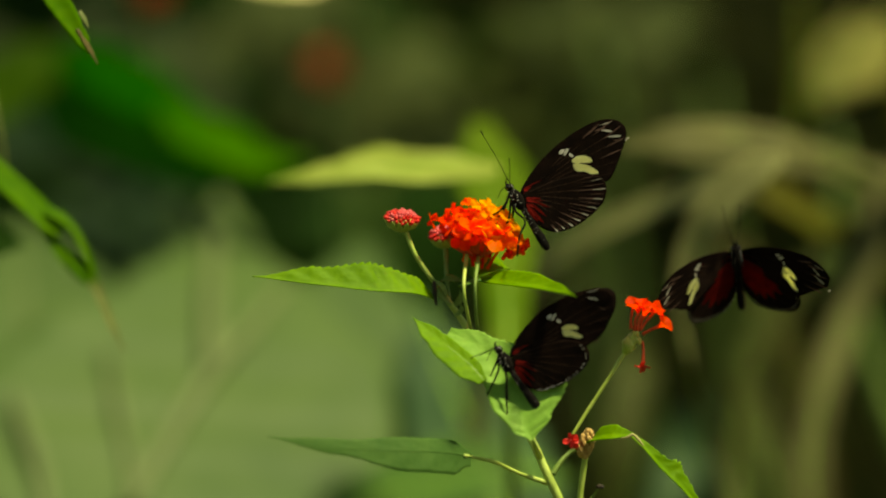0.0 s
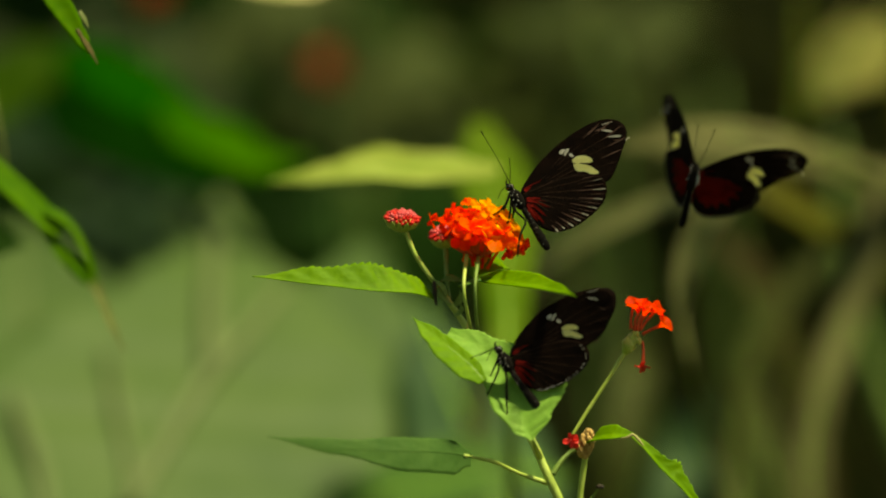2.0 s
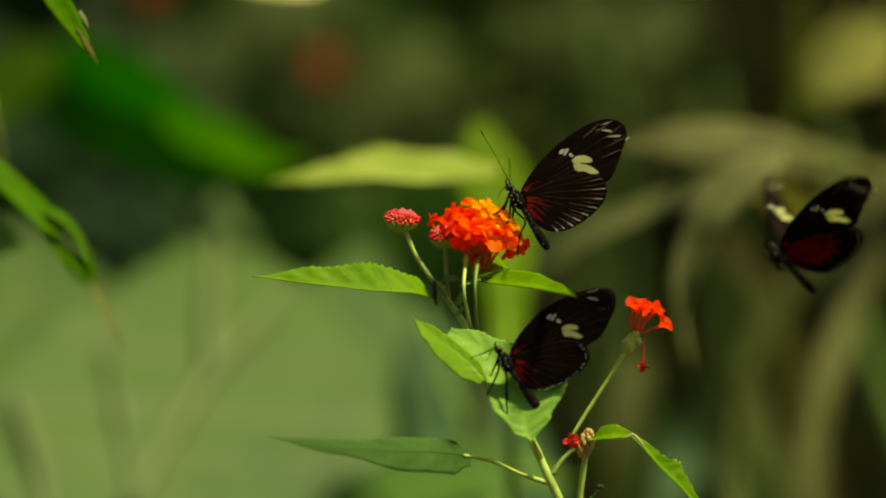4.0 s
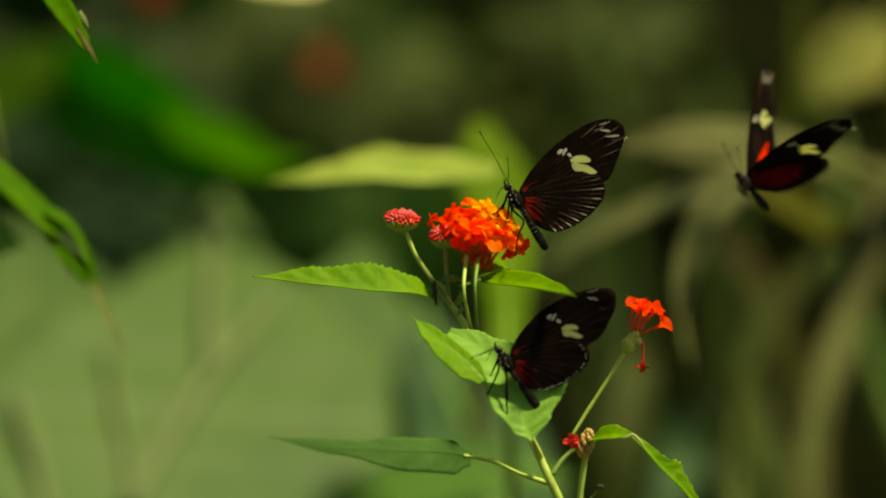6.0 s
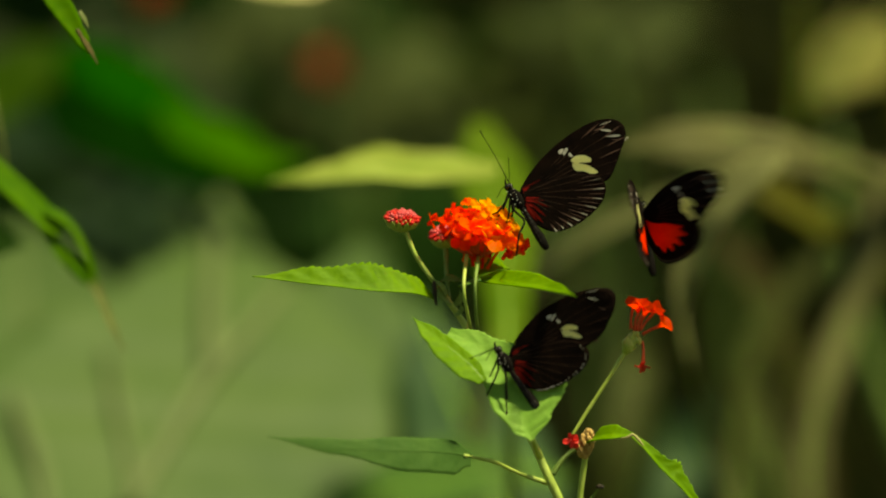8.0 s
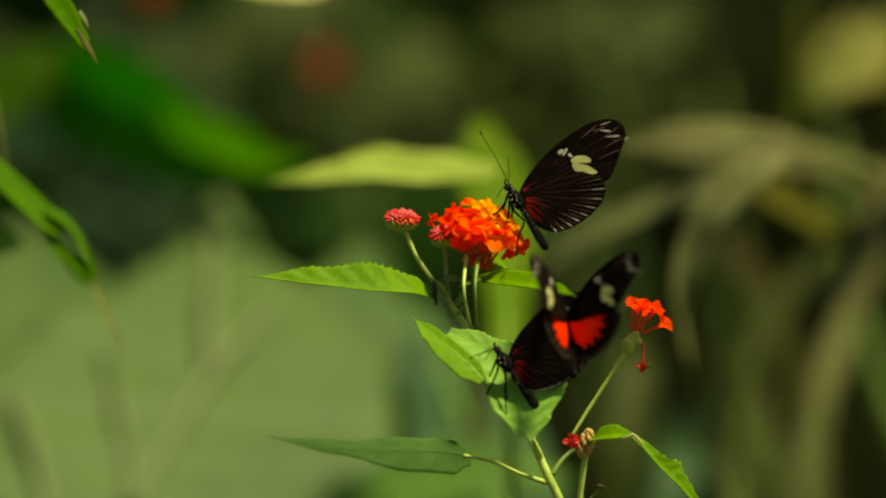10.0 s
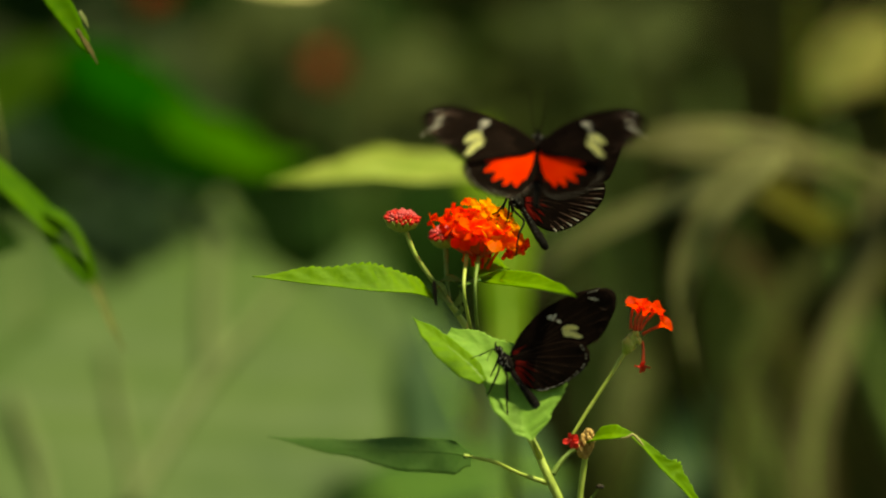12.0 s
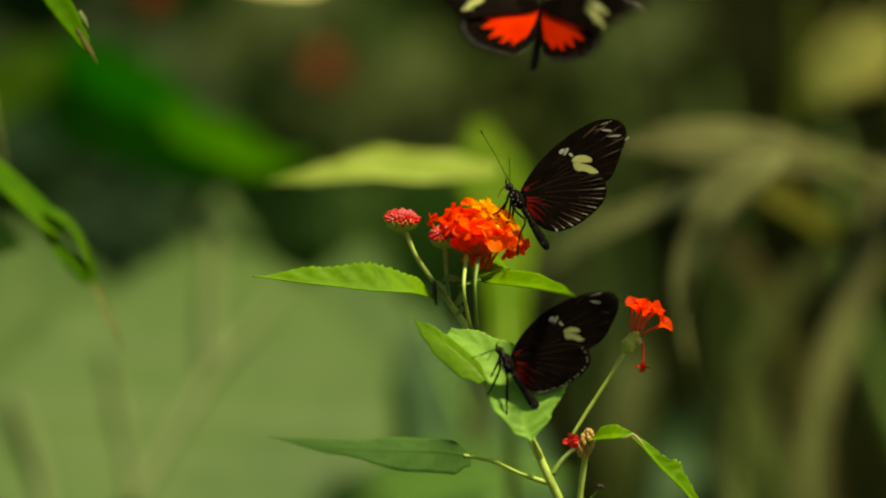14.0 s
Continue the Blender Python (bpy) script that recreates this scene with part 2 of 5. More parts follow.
# ---- lantana shrub ----
def floret_mesh(seed, material, size=0.0034, long=0.009):
    """A five-lobed corolla with ruffled petals over a thin tube, looking along +z."""
    rnd = random.Random(seed)
    bm = bmesh.new()
    n, lobes = 40, rnd.choice((4, 4, 5))
    ph = rnd.random() * 6
    grow = [rnd.uniform(0.82, 1.15) for _ in range(lobes)]
    cup = rnd.uniform(-0.1, 0.35)
    rings = []
    for f in (0.12, 0.4, 0.72, 1.0):
        row = []
        for i in range(n):
            a = 2 * math.pi * i / n
            x = (a * lobes / (2 * math.pi)) % 1.0
            g = grow[int(a * lobes / (2 * math.pi)) % lobes]
            edge = (0.32 + 0.68 * math.sin(math.pi * x) ** 0.75) * g
            r = size * (f * (edge if f > 0.3 else 0.8) if f < 1 else edge)
            z = size * (cup * f * f + (0.26 * math.sin(a * 3 + ph) + 0.10 * math.sin(a * 7 + ph)) * f * f - 0.25 * max(0, f - 0.6))
            row.append(bm.verts.new((r * math.cos(a + ph), r * math.sin(a + ph), z)))
        rings.append(row)
    for a, b in zip(rings, rings[1:]):
        for i in range(n):
            bm.faces.new((a[i], a[(i + 1) % n], b[(i + 1) % n], b[i]))
    low = [bm.verts.new(v.co * 0.6 + Vector((0, 0, -0.0012))) for v in rings[0]]
    end = [bm.verts.new((v.co.x * 0.9, v.co.y * 0.9, -long)) for v in rings[0]]
    for a, b in ((rings[0], low), (low, end)):
        for i in range(n):
            bm.faces.new((a[i], b[i], b[(i + 1) % n], a[(i + 1) % n]))
    bm.faces.new(end)
    me = bpy.data.meshes.new("floret")
    for f in bm.faces:
        f.smooth = True
    bmesh.ops.recalc_face_normals(bm, faces=bm.faces[:])
    bm.to_mesh(me)
    bm.free()
    me.materials.append(material)
    return me


FLORETS = {m: [floret_mesh(11 * k + i, m, 0.0036) for i in range(5)] for k, m in enumerate((PET_RED, PET_ORANGE, PET_YELLOW))}


def trumpet(seed, material, r, deep):
    """A flared corolla that opens along +z from a narrow throat, with four rolled lobes."""
    rnd = random.Random(seed)
    bm = bmesh.new()
    n, ph = 32, rnd.random() * 6
    rows = []
    for f, z in ((0.14, 0.0), (0.26, 0.40), (0.52, 0.72), (0.82, 0.93), (1.0, 1.0)):
        row = []
        for i in range(n):
            a = 2 * math.pi * i / n
            lobe = 1 - (0.30 * abs(math.cos(2 * a + ph)) ** 3 + 0.06 * math.sin(9 * a + ph)) * f * f
            row.append(bm.verts.new((r * f * lobe * math.cos(a), r * f * lobe * math.sin(a), deep * z + 0.16 * r * f * f * math.sin(3 * a + ph))))
        rows.append(row)
    for a, b in zip(rows, rows[1:]):
        for i in range(n):
            bm.faces.new((a[i], a[(i + 1) % n], b[(i + 1) % n], b[i]))
    for f in bm.faces:
        f.smooth = True
    me = bpy.data.meshes.new("floret")
    bm.to_mesh(me)
    bm.free()
    me.materials.append(material)
    return me


def put(name, mesh, parent, at, way, spin=0.0, size=1.0, label=""):
    ob = new(name, mesh)
    ob.parent = parent
    turn = Vector(way).normalized().to_track_quat("Z", "Y").to_matrix().to_4x4()
    ob.matrix_basis = Matrix.Translation(at) @ turn @ pose(0, 0, 0, 0, 0, spin) @ Matrix.Scale(size, 4)
    return tagged(ob, label)


def bud_head(plant, c, width, height, axis, seed, label):
    """A low dome of closed buds over a pale green cup of bracts that tapers to its stalk."""
    rnd = random.Random(seed)
    c, axis = Vector(c), Vector(axis).normalized()
    q = axis.to_track_quat("Z", "Y").to_matrix()
    bm = bmesh.new()
    rows = []
    for f, z in ((0.14, -1.55), (0.34, -1.35), (0.62, -0.95), (0.86, -0.35), (0.92, 0.05), (0.8, 0.45), (0.45, 0.72), (0.1, 0.8)):
        rows.append([bm.verts.new(c + q @ Vector((width * f * math.cos(a), width * f * math.sin(a), height * z))) for a in [2 * math.pi * i / 16 for i in range(16)]])
    for a, b in zip(rows, rows[1:]):
        for i in range(16):
            bm.faces.new((a[i], a[(i + 1) % 16], b[(i + 1) % 16], b[i]))
    head = part("bud_head", bm, STEM, plant, label)
    for k in range(84):
        u = (k + 0.5) / 84
        a = k * 2.39996
        r = math.sqrt(u)
        rim = max(0.0, r - 0.72) / 0.28
        o = Vector((math.cos(a), math.sin(a), 0))
        d = (o * (0.25 + 0.9 * r * r) + Vector((0, 0, 1.0 - 0.75 * rim))).normalized()
        p = c + q @ Vector((width * r * o.x, width * r * o.y, height * (0.95 - 0.50 * r * r - 0.42 * rim + rnd.uniform(-0.08, 0.08))))
        b = ball(bmesh.new(), (0, 0, 0), 0.00058 * rnd.uniform(0.75, 1.15), 6, 5, (1, 1, rnd.uniform(1.1, 1.9)))
        ob = part("bud", b, PET_CRIMSON if rnd.random() < (0.85 if rim > 0.15 else 0.22) else BUD_PINK, head)
        ob.matrix_basis = Matrix.Translation(p) @ (q @ d).to_track_quat("Z", "Y").to_matrix().to_4x4()
    for k in range(14):
        a = k * 2 * math.pi / 14 + 0.2
        o = Vector((math.cos(a), math.sin(a), 0))
        mid = [c + q @ Vector((width * f * o.x, width * f * o.y, height * z)) for f, z in ((0.36, -1.3), (0.80, -0.72), (1.0, -0.10), (1.04, 0.12))]
        part("bract", blade(mid, [0.0004, 0.0008, 0.0006, 0.0001], q @ o, 8, 2, thick=0.00016), STEM, head)
    return head


def lantana():
    plant = thing("lantana_shrub", "lantana shrub with toothed leaves, orange flower head and pink buds", "flowering shrub")
    rnd = random.Random(4)

    def stalk(pts, radii, material=STEM, name="stem", label="", n=24):
        return part(name, tube(bmesh.new(), pts, radii, n, 9, 0.10), material, plant, label)

    # main stems down to the soil
    stalk([at(10.1, -24.6, 0.004), at(17.3, -38.7, 0.012), at(24.0, -51.6, 0.002), at(27.5, -59.3, 0), at(31.0, -67.0, 0), at(34.5, -77.5, 0.002), at(39.7, -101.3, 0.006), (0.050, 0.01, 0.72), (0.06, 0.03, 0.4), (0.05, 0.05, -0.03)], [0.0007, 0.0009, 0.0011, 0.0012, 0.0013, 0.0014, 0.0016, 0.0025, 0.004, 0.005], STEM, "stem", n=60)
    stalk([at(37.8, -53.6, 0.002), at(36.7, -61.0, 0.003), at(36.1, -68.5, 0.004), (0.043, 0.008, 0.74), (0.062, 0.03, 0.42)], [0.0008, 0.0008, 0.0009, 0.002, 0.003], STEM, "stem", n=40)
    stalk([at(29.0, -59.6, 0.003), at(31.0, -56.3, 0.004), at(34.3, -53.3, 0.006), at(37.8, -52.4, 0.006)], [0.0008, 0.0006, 0.0006, 0.0006], STEM_DARK)
    stalk([at(34.0, -49.4, -0.001), at(38.2, -42.7, 0), at(43.9, -33.9, 0), at(48.4, -26.7, 0)], [0.0004, 0.0005, 0.0005, 0.0007])
    stalk([at(9.1, -25.5, 0.004), at(6.1, -20.4, 0.003), at(2.4, -15.1, 0.002), at(-0.9, -10.6, 0.001), at(-3.9, -6.6, 0), at(-7.6, -0.9, 0), at(-10.1, 5.5, 0)], [0.0009, 0.0009, 0.0008, 0.0006, 0.0006, 0.0006, 0.0007], n=40)
    # the darker stem colour stands in for the shadow on this stalk
    stalk([at(9.6, -24.6, 0.003), at(8.8, -17.8, -0.010), at(8.5, -9.6, -0.013), at(9.4, -2.1, -0.004)], [0.0005, 0.0004, 0.0004, 0.0006], STEM_DARK)
    stalk([at(8.2, -24.2, 0.004), at(6.6, -17.8, -0.008), at(5.5, -10.3, -0.011), at(6.3, -1.6, -0.003)], [0.0005, 0.00045, 0.00045, 0.0006], STEM)
    stalk([at(1.8, -14.8, 0.004), at(0.9, -7.3, 0.006), at(0.7, 0.7, 0.008)], [0.0006, 0.0005, 0.0007], STEM_DARK)
    for a, b, w, y in ((at(2.1, -14.8, 0.001), at(-0.9, -8.5, 0), 0.0012, -1), (at(2.4, -15.5, 0.002), at(4.5, -11.0, 0.0), 0.0010, 1), (at(0.9, -12.5, 0), at(-3.3, -7.6, -0.001), 0.0008, 1), (at(3.1, -17.8, 0.0), at(4.6, -14.5, -0.001), 0.0006, 1)):
        a, b = Vector(a), Vector(b)
        leaf(plant, [a, a.lerp(b, 0.5) + Vector((0.001 * y, 0, 0)), b], [0.0004, w, 0.0001], (0.3, -0.9, 0.4), STEM_DARK, 0.0002, n=12, m=2)
    # withered scrap hanging at the upper node
    part("withered_bract", tube(bmesh.new(), [at(-2.4, -8.5, -0.001), at(-2.2, -11.8, -0.001), at(-1.8, -14.9, -0.001)], [0.0004, 0.0007, 0.0003], 10, 6, 0.5), ROT, plant, "shrivelled black bract")

    # leaves
    leaf(plant, [at(-1.8, -13.2, 0.000), at(-6.9, -11.3, -0.005), at(-18.5, -10.4, -0.010), at(-33.4, -8.9, -0.012), at(-50.4, -7.2, -0.012)],
         [0.0006, (0.0010, 0.0050), (0.0010, 0.0080), (0.0008, 0.0050), 0.0001], (0.02, -0.80, 0.60), LEAF, 0.0003, "leaf", rib_material=LEAF_VEIN, teeth=26, depth=0.15, fold=0.16, quilt=0.07, veins=9, seed=2, n=104, side_ribs=6)
    leaf(plant, [at(8.7, -8.2, -0.002), at(14.3, -8.2, -0.007), at(21.8, -9.0, -0.014), at(28.5, -10.4, -0.024), at(35.1, -12.4, -0.040)],
         [0.0006, (0.0034, 0.0026), (0.0038, 0.0030), (0.0024, 0.0022), 0.0001], (-0.12, -0.62, 0.75), LEAF, 0.00025, "leaf", rib_material=LEAF_VEIN, teeth=20, depth=0.10, fold=0.25, quilt=0.05, veins=8, seed=3, n=60, side_ribs=4)
    leaf(plant, [at(9.3, -6.7, 0.006), at(11.6, -4.9, 0.008), at(15.1, -4.3, 0.012), at(17.3, -5.5, 0.016)], [0.0005, 0.003, 0.003, 0.0002], (0.1, -0.7, 0.7), LEAF, 0.0003, "leaf", teeth=10, depth=0.12, n=30, fold=0.3)
    leaf(plant, [at(4.2, -9.7, -0.004), at(7.6, -8.8, -0.008), at(9.9, -8.2, -0.010)], [0.0004, 0.0022, 0.0003], (0, -0.55, 0.83), LEAF_DARK, 0.0003, "leaf", n=20)
    leaf(plant, [at(-0.6, -8.4, 0.002), at(2.4, -7.9, 0.003), at(5.1, -8.4, 0.004)], [0.0004, 0.0016, 0.0003], (0, -0.55, 0.83), LEAF_DARK, 0.0003, "leaf", n=20)
    leaf(plant, [at(10.9, -34.9, -0.0255), at(7.7, -31.2, -0.0240), at(2.4, -26.6, -0.0210), at(-3.0, -22.2, -0.0180), at(-7.9, -18.2, -0.0155)],
         [(0.0024, 0.0010), (0.0058, 0.0024), (0.0056, 0.0024), (0.0034, 0.0020), 0.0001], (0.10, -0.80, 0.60), LEAF, 0.0004, "leaf", teeth=16, depth=0.12, fold=0.2, quilt=0.05, seed=5, n=48, side_ribs=4)
    leaf(plant, [at(23.6, -50.6, -0.0265), at(22.1, -46.9, -0.0250), at(19.6, -40.1, -0.0220), at(15.1, -31.9, -0.0175), at(9.1, -25.5, -0.0140), at(1.6, -21.9, -0.0105)],
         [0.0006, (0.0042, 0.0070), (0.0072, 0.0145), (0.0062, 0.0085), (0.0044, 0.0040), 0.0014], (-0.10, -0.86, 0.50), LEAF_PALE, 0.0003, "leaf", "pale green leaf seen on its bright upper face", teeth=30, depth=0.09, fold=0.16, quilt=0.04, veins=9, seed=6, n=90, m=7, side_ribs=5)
    stalk([at(25.7, -55.1, 0.002), at(24.6, -52.8, -0.014), at(23.6, -50.3, -0.0265)], [0.0009, 0.0007, 0.0006], name="petiole")
    stalk([at(27.5, -61.8, 0), at(20.3, -59.3, -0.003), at(13.1, -56.1, -0.012), at(5.6, -54.5, -0.0215)], [0.0007, 0.0005, 0.0005, 0.0004], name="petiole")
    leaf(plant, [at(7.4, -55.0, -0.020), at(2.4, -53.9, -0.023), at(-9.6, -53.4, -0.030), at(-27.5, -52.5, -0.036), at(-46.3, -49.6, -0.040)],
         [(0.0026, 0.0014), (0.0060, 0.0038), (0.0056, 0.0040), (0.0019, 0.0024), 0.0001], (-0.03, -0.92, 0.34), LEAF_DULL, 0.0003, "leaf", "dull grey-green leaf hanging with its face to the view", rib_material=LEAF_DULL, teeth=22, depth=0.06, fold=-0.06, quilt=0.03, thick=0.00012, seed=7, n=70, side_ribs=5)
    leaf(plant, [at(38.2, -51.5, 0.0), at(40.9, -49.7, -0.004), at(44.9, -49.0, -0.007), at(47.9, -49.1, -0.008), at(50.4, -48.8, -0.008)],
         [0.0010, (0.0032, 0.0030), (0.0030, 0.0028), (0.0018, 0.0012), 0.0003], (0.15, -0.70, 0.70), LEAF, 0.0003, "leaf", "arching leaf with a pinched brown middle", rib_material=LEAF, teeth=8, depth=0.06, fold=0.3, quilt=0.05, seed=8, n=40, side_ribs=3)
    leaf(plant, [at(47.8, -47.9, -0.007), at(50.7, -50.0, -0.008), at(54.0, -53.0, -0.009), at(57.3, -56.6, -0.009), at(59.9, -59.3, -0.009), at(62.1, -61.5, -0.009), at(66.6, -66.7, -0.008), at(69.6, -72.2, -0.006)],
         [0.0003, (0.0010, 0.0008), (0.0016, 0.0013), (0.0022, 0.0016), (0.0044, 0.0013), (0.0031, 0.0013), (0.0014, 0.0013), 0.0002], (0.25, -0.75, 0.60), LEAF, 0.0003, "leaf", "drooping outer half of the pinched leaf", teeth=18, depth=0.18, fold=0.35, quilt=0.08, seed=9, n=70, side_ribs=5, wave=0.12, ragged=0.15)
    part("curled_edge", tube(bmesh.new(), [at(46.9, -50.1, -0.009), at(49.0, -49.6, -0.010), at(50.1, -49.0, -0.010), at(51.6, -50.4, -0.010), at(53.0, -52.1, -0.010)], [0.0002, 0.0004, 0.0005, 0.0004, 0.0002], 16, 6, 0.5), STRAW_PALE, plant, "dry curled brown leaf edge")
    # lower leaves of the shrub, under the view
    for k in range(26):
        z = 0.80 - 0.022 * k
        a = k * 2.4
        base = Vector((0.045 + 0.016 * min(1, k / 16), 0.010 + 0.02 * min(1, k / 16), z - 0.02))
        o = Vector((math.cos(a), math.sin(a), 0.25))
        ln = 0.05 + 0.004 * (k % 5)
        leaf(plant, [base, base + o * ln * 0.35, base + o * ln * 0.75 - Vector((0, 0, 0.004)), base + o * ln - Vector((0, 0, 0.016))], [0.0008, 0.011, 0.009, 0.0003], (0.1, -0.1, 1), LEAF, 0.0006, n=20, m=3, teeth=14, depth=0.12, seed=20 + k)

    # the open flower head
    c = Vector(at(9.9, 1.6, 0))
    axis = Vector((0.46, -0.46, 0.76)).normalized()
    q = axis.to_track_quat("Z", "Y").to_matrix()
    bm = bmesh.new()
    ball(bm, c + Vector((0, 0, -0.001)), 0.0024, 12, 8, (1, 1, 1.2))
    head = part("flower_head", bm, STEM_DARK, plant, "dense dome of orange-red florets with a yellow crown")
    count = 40
    for k in range(count):
        u = (k + 0.5) / count
        a = k * 2.39996 + rnd.uniform(-0.25, 0.25)
        th = math.acos(1 - u * 1.12)
        d = q @ Vector((math.sin(th) * math.cos(a), math.sin(th) * math.sin(a), math.cos(th)))
        r = rnd.uniform(0.86, 1.14)
        if d.z < 0.14 - 0.18 * d.x or d.x < -0.45 and d.z < 0.48:
            continue
        p = c + Vector((0.0096 * d.x, 0.0096 * d.y, 0.0082 * d.z)) * r
        warm = th + rnd.uniform(-0.22, 0.22)
        m = PET_YELLOW if warm < 0.62 and d.z > 0.45 else PET_ORANGE if warm < 0.76 else PET_RED
        put("floret", rnd.choice(FLORETS[m]), head, p, d * 0.85 + Vector((0.12, -0.15, 0.35)) + Vector([rnd.uniform(-0.3, 0.3) for _ in range(3)]), rnd.uniform(0, 360), rnd.uniform(1.15, 1.5))
    for x, z, dx, dz in ((-0.0078, 0.0088, -0.7, 0.8), (0.0116, -0.0012, 0.8, -0.4), (-0.0032, 0.0104, -0.1, 1), (0.0076, -0.0028, 0.3, -0.6), (-0.0100, 0.0048, -0.9, -0.2), (-0.0130, 0.0060, -1, 0.0), (0.0028, 0.0090, 0.3, 1)):
        put("floret", rnd.choice(FLORETS[PET_RED if z < 0.009 else PET_ORANGE]), head, c + Vector((x, -0.002, z)), (dx, -0.5, dz), rnd.uniform(0, 360), 0.7)
    for x, z, dx, dz in ((-0.0050, 0.0012, -0.4, -0.10), (-0.0010, 0.0022, -0.1, 0.0), (0.0028, 0.0008, 0.1, -0.15), (0.0062, 0.0012, 0.3, -0.05), (-0.0030, 0.0046, -0.3, 0.25)):
        put("floret", rnd.choice(FLORETS[PET_RED]), head, c + Vector((x, -0.0068, z)), (dx, -0.85, dz), rnd.uniform(0, 360), 1.05)
    for x, z, w in ((-0.0006, 0.0098, 0.75), (0.0018, 0.0100, 0.7), (0.0042, 0.0088, 0.8), (0.0064, 0.0070, 0.75), (0.0022, 0.0076, 0.8), (0.0046, 0.0060, 0.7), (0.0078, 0.0050, 0.6)):
        put("floret", rnd.choice(FLORETS[PET_YELLOW]), head, c + Vector((x, -0.0052, z)), (0.3 + 40 * x, -0.55, 0.75), rnd.uniform(0, 360), w)
    foot = Vector(at(9.3, -2.2, -0.002))
    for k in range(22):
        a = math.pi * (0.95 + 1.1 * k / 21)
        e = c + Vector((0.0072 * math.cos(a), 0.0062 * math.sin(a) - 0.001, rnd.uniform(-0.0008, 0.0010)))
        part("corolla_tube", tube(bmesh.new(), [foot + (e - foot) * 0.12, foot.lerp(e, 0.5) + Vector((0, 0, -0.0005)), e], [0.0003, 0.0004, 0.0006], 8, 6), TUBE, head)
    # bud heads
    bud_head(plant, at(-10.9, 7.6, 0), 0.0044, 0.0021, (0.08, -0.22, 0.95), 1, "flat dome of pink lantana buds in a green cup")
    bud_head(plant, at(0.4, 3.3, 0.008), 0.0038, 0.0022, (-0.1, -0.25, 0.95), 2, "flat dome of pink lantana buds half hidden behind the flower")

    # the nearly spent flower head
    rec = part("spent_flower_head", tube(bmesh.new(), [at(47.8, -27.6, 0), at(49.1, -25.2, 0), at(50.4, -22.5, 0)], [0.0008, 0.0018, 0.0013], 8, 10, 0.4), STEM, plant, "green receptacle with five last red florets")
    for x, z in ((48.4, -25.5), (49.5, -26.4), (48.7, -24.3), (50.4, -24.6), (49.9, -23.4), (51.3, -24.0), (51.9, -24.3), (50.3, -22.6), (51.3, -22.6)):
        part("bract", ball(bmesh.new(), at(x, z, -0.001), 0.0008, 6, 5, (0.9, 0.9, 1.3)), STEM, rec)
    for sx, sz, ex, ez in ((49.7, -21.0, 50.2, -15.6), (50.6, -21.5, 51.6, -16.9), (51.3, -21.6, 52.5, -17.4), (52.1, -21.5, 53.3, -17.4), (52.2, -21.5, 55.6, -17.0), (52.7, -22.5, 57.0, -20.4)):
        a, b = Vector(at(sx, sz, -0.001)), Vector(at(ex, ez, -0.002))
        part("corolla_tube", tube(bmesh.new(), [a, a.lerp(b, 0.5) + Vector((-0.0003, 0, 0)), b], [0.00042, 0.00034, 0.00046], 10, 7), TUBE, rec)
    for bx, bz, rx, rz, r, seed in ((51.6, -16.7, 51.3, -13.9, 0.0037, 31), (53.1, -17.5, 54.2, -14.9, 0.0036, 32), (55.8, -16.7, 56.9, -15.5, 0.0025, 33), (57.0, -20.4, 59.0, -19.2, 0.0029, 34)):
        a, b = Vector(at(bx, bz, -0.002)), Vector(at(rx, rz, -0.003))
        put("floret", trumpet(seed, PET_RED, r, (b - a).length), rec, a, b - a, seed * 50, 1.0)
    part("corolla_tube", tube(bmesh.new(), [at(52.7, -24.3, -0.001), at(53.0, -27.5, -0.001), at(52.7, -30.4, -0.001)], [0.0003, 0.0004, 0.0005], 10, 7), TUBE, rec)
    put("floret", floret_mesh(77, PET_CRIMSON, long=0.001), rec, at(52.7, -31.0, -0.001), (0.05, -0.5, -0.85), 30, 0.72)

    # dry seed head and a fallen crimson floret beside it
    rec = part("seed_head", tube(bmesh.new(), [at(36.7, -54.8, 0.001), at(37.6, -52.1, 0), at(38.7, -48.8, 0)], [0.0011, 0.0017, 0.0010], 10, 10, 0.5), DRY, plant, "brown dry seed head")
    for k in range(34):
        u = k / 33
        a = k * 2.4
        base = Vector(at(36.9, -54.5, 0)).lerp(Vector(at(38.7, -48.2, 0)), u)
        r = 0.0018 * math.sin(0.5 + 2.3 * u)
        part("seed", ball(bmesh.new(), base + Vector((r * math.cos(a), r * math.sin(a), 0)), 0.00075 * rnd.uniform(0.7, 1.2), 6, 5, (1, 1, 1.3)), DRY, rec)
    put("floret", floret_mesh(90, PET_CRIMSON, long=0.002), rec, at(33.9, -50.3, -0.003), (-0.45, -0.7, 0.3), 10, 0.62)
    put("floret", floret_mesh(91, PET_CRIMSON, long=0.002), rec, at(34.5, -51.2, -0.002), (0.35, -0.7, -0.2), 60, 0.5)
    # a small dark husk low on the shrub
    part("withered_bract", ball(bmesh.new(), at(41.5, -62.8, 0.004), 0.0009, 8, 6, (1.3, 0.8, 0.8)), ROT, plant, "shrivelled brown husk")
    part("stem", tube(bmesh.new(), [at(41.2, -63.1, 0.004), at(39.4, -65.5, 0.006), at(37.0, -68.5, 0.006)], [0.0002, 0.0003, 0.0004], 8, 6), STEM_DARK, plant)
    return plant


lantana()


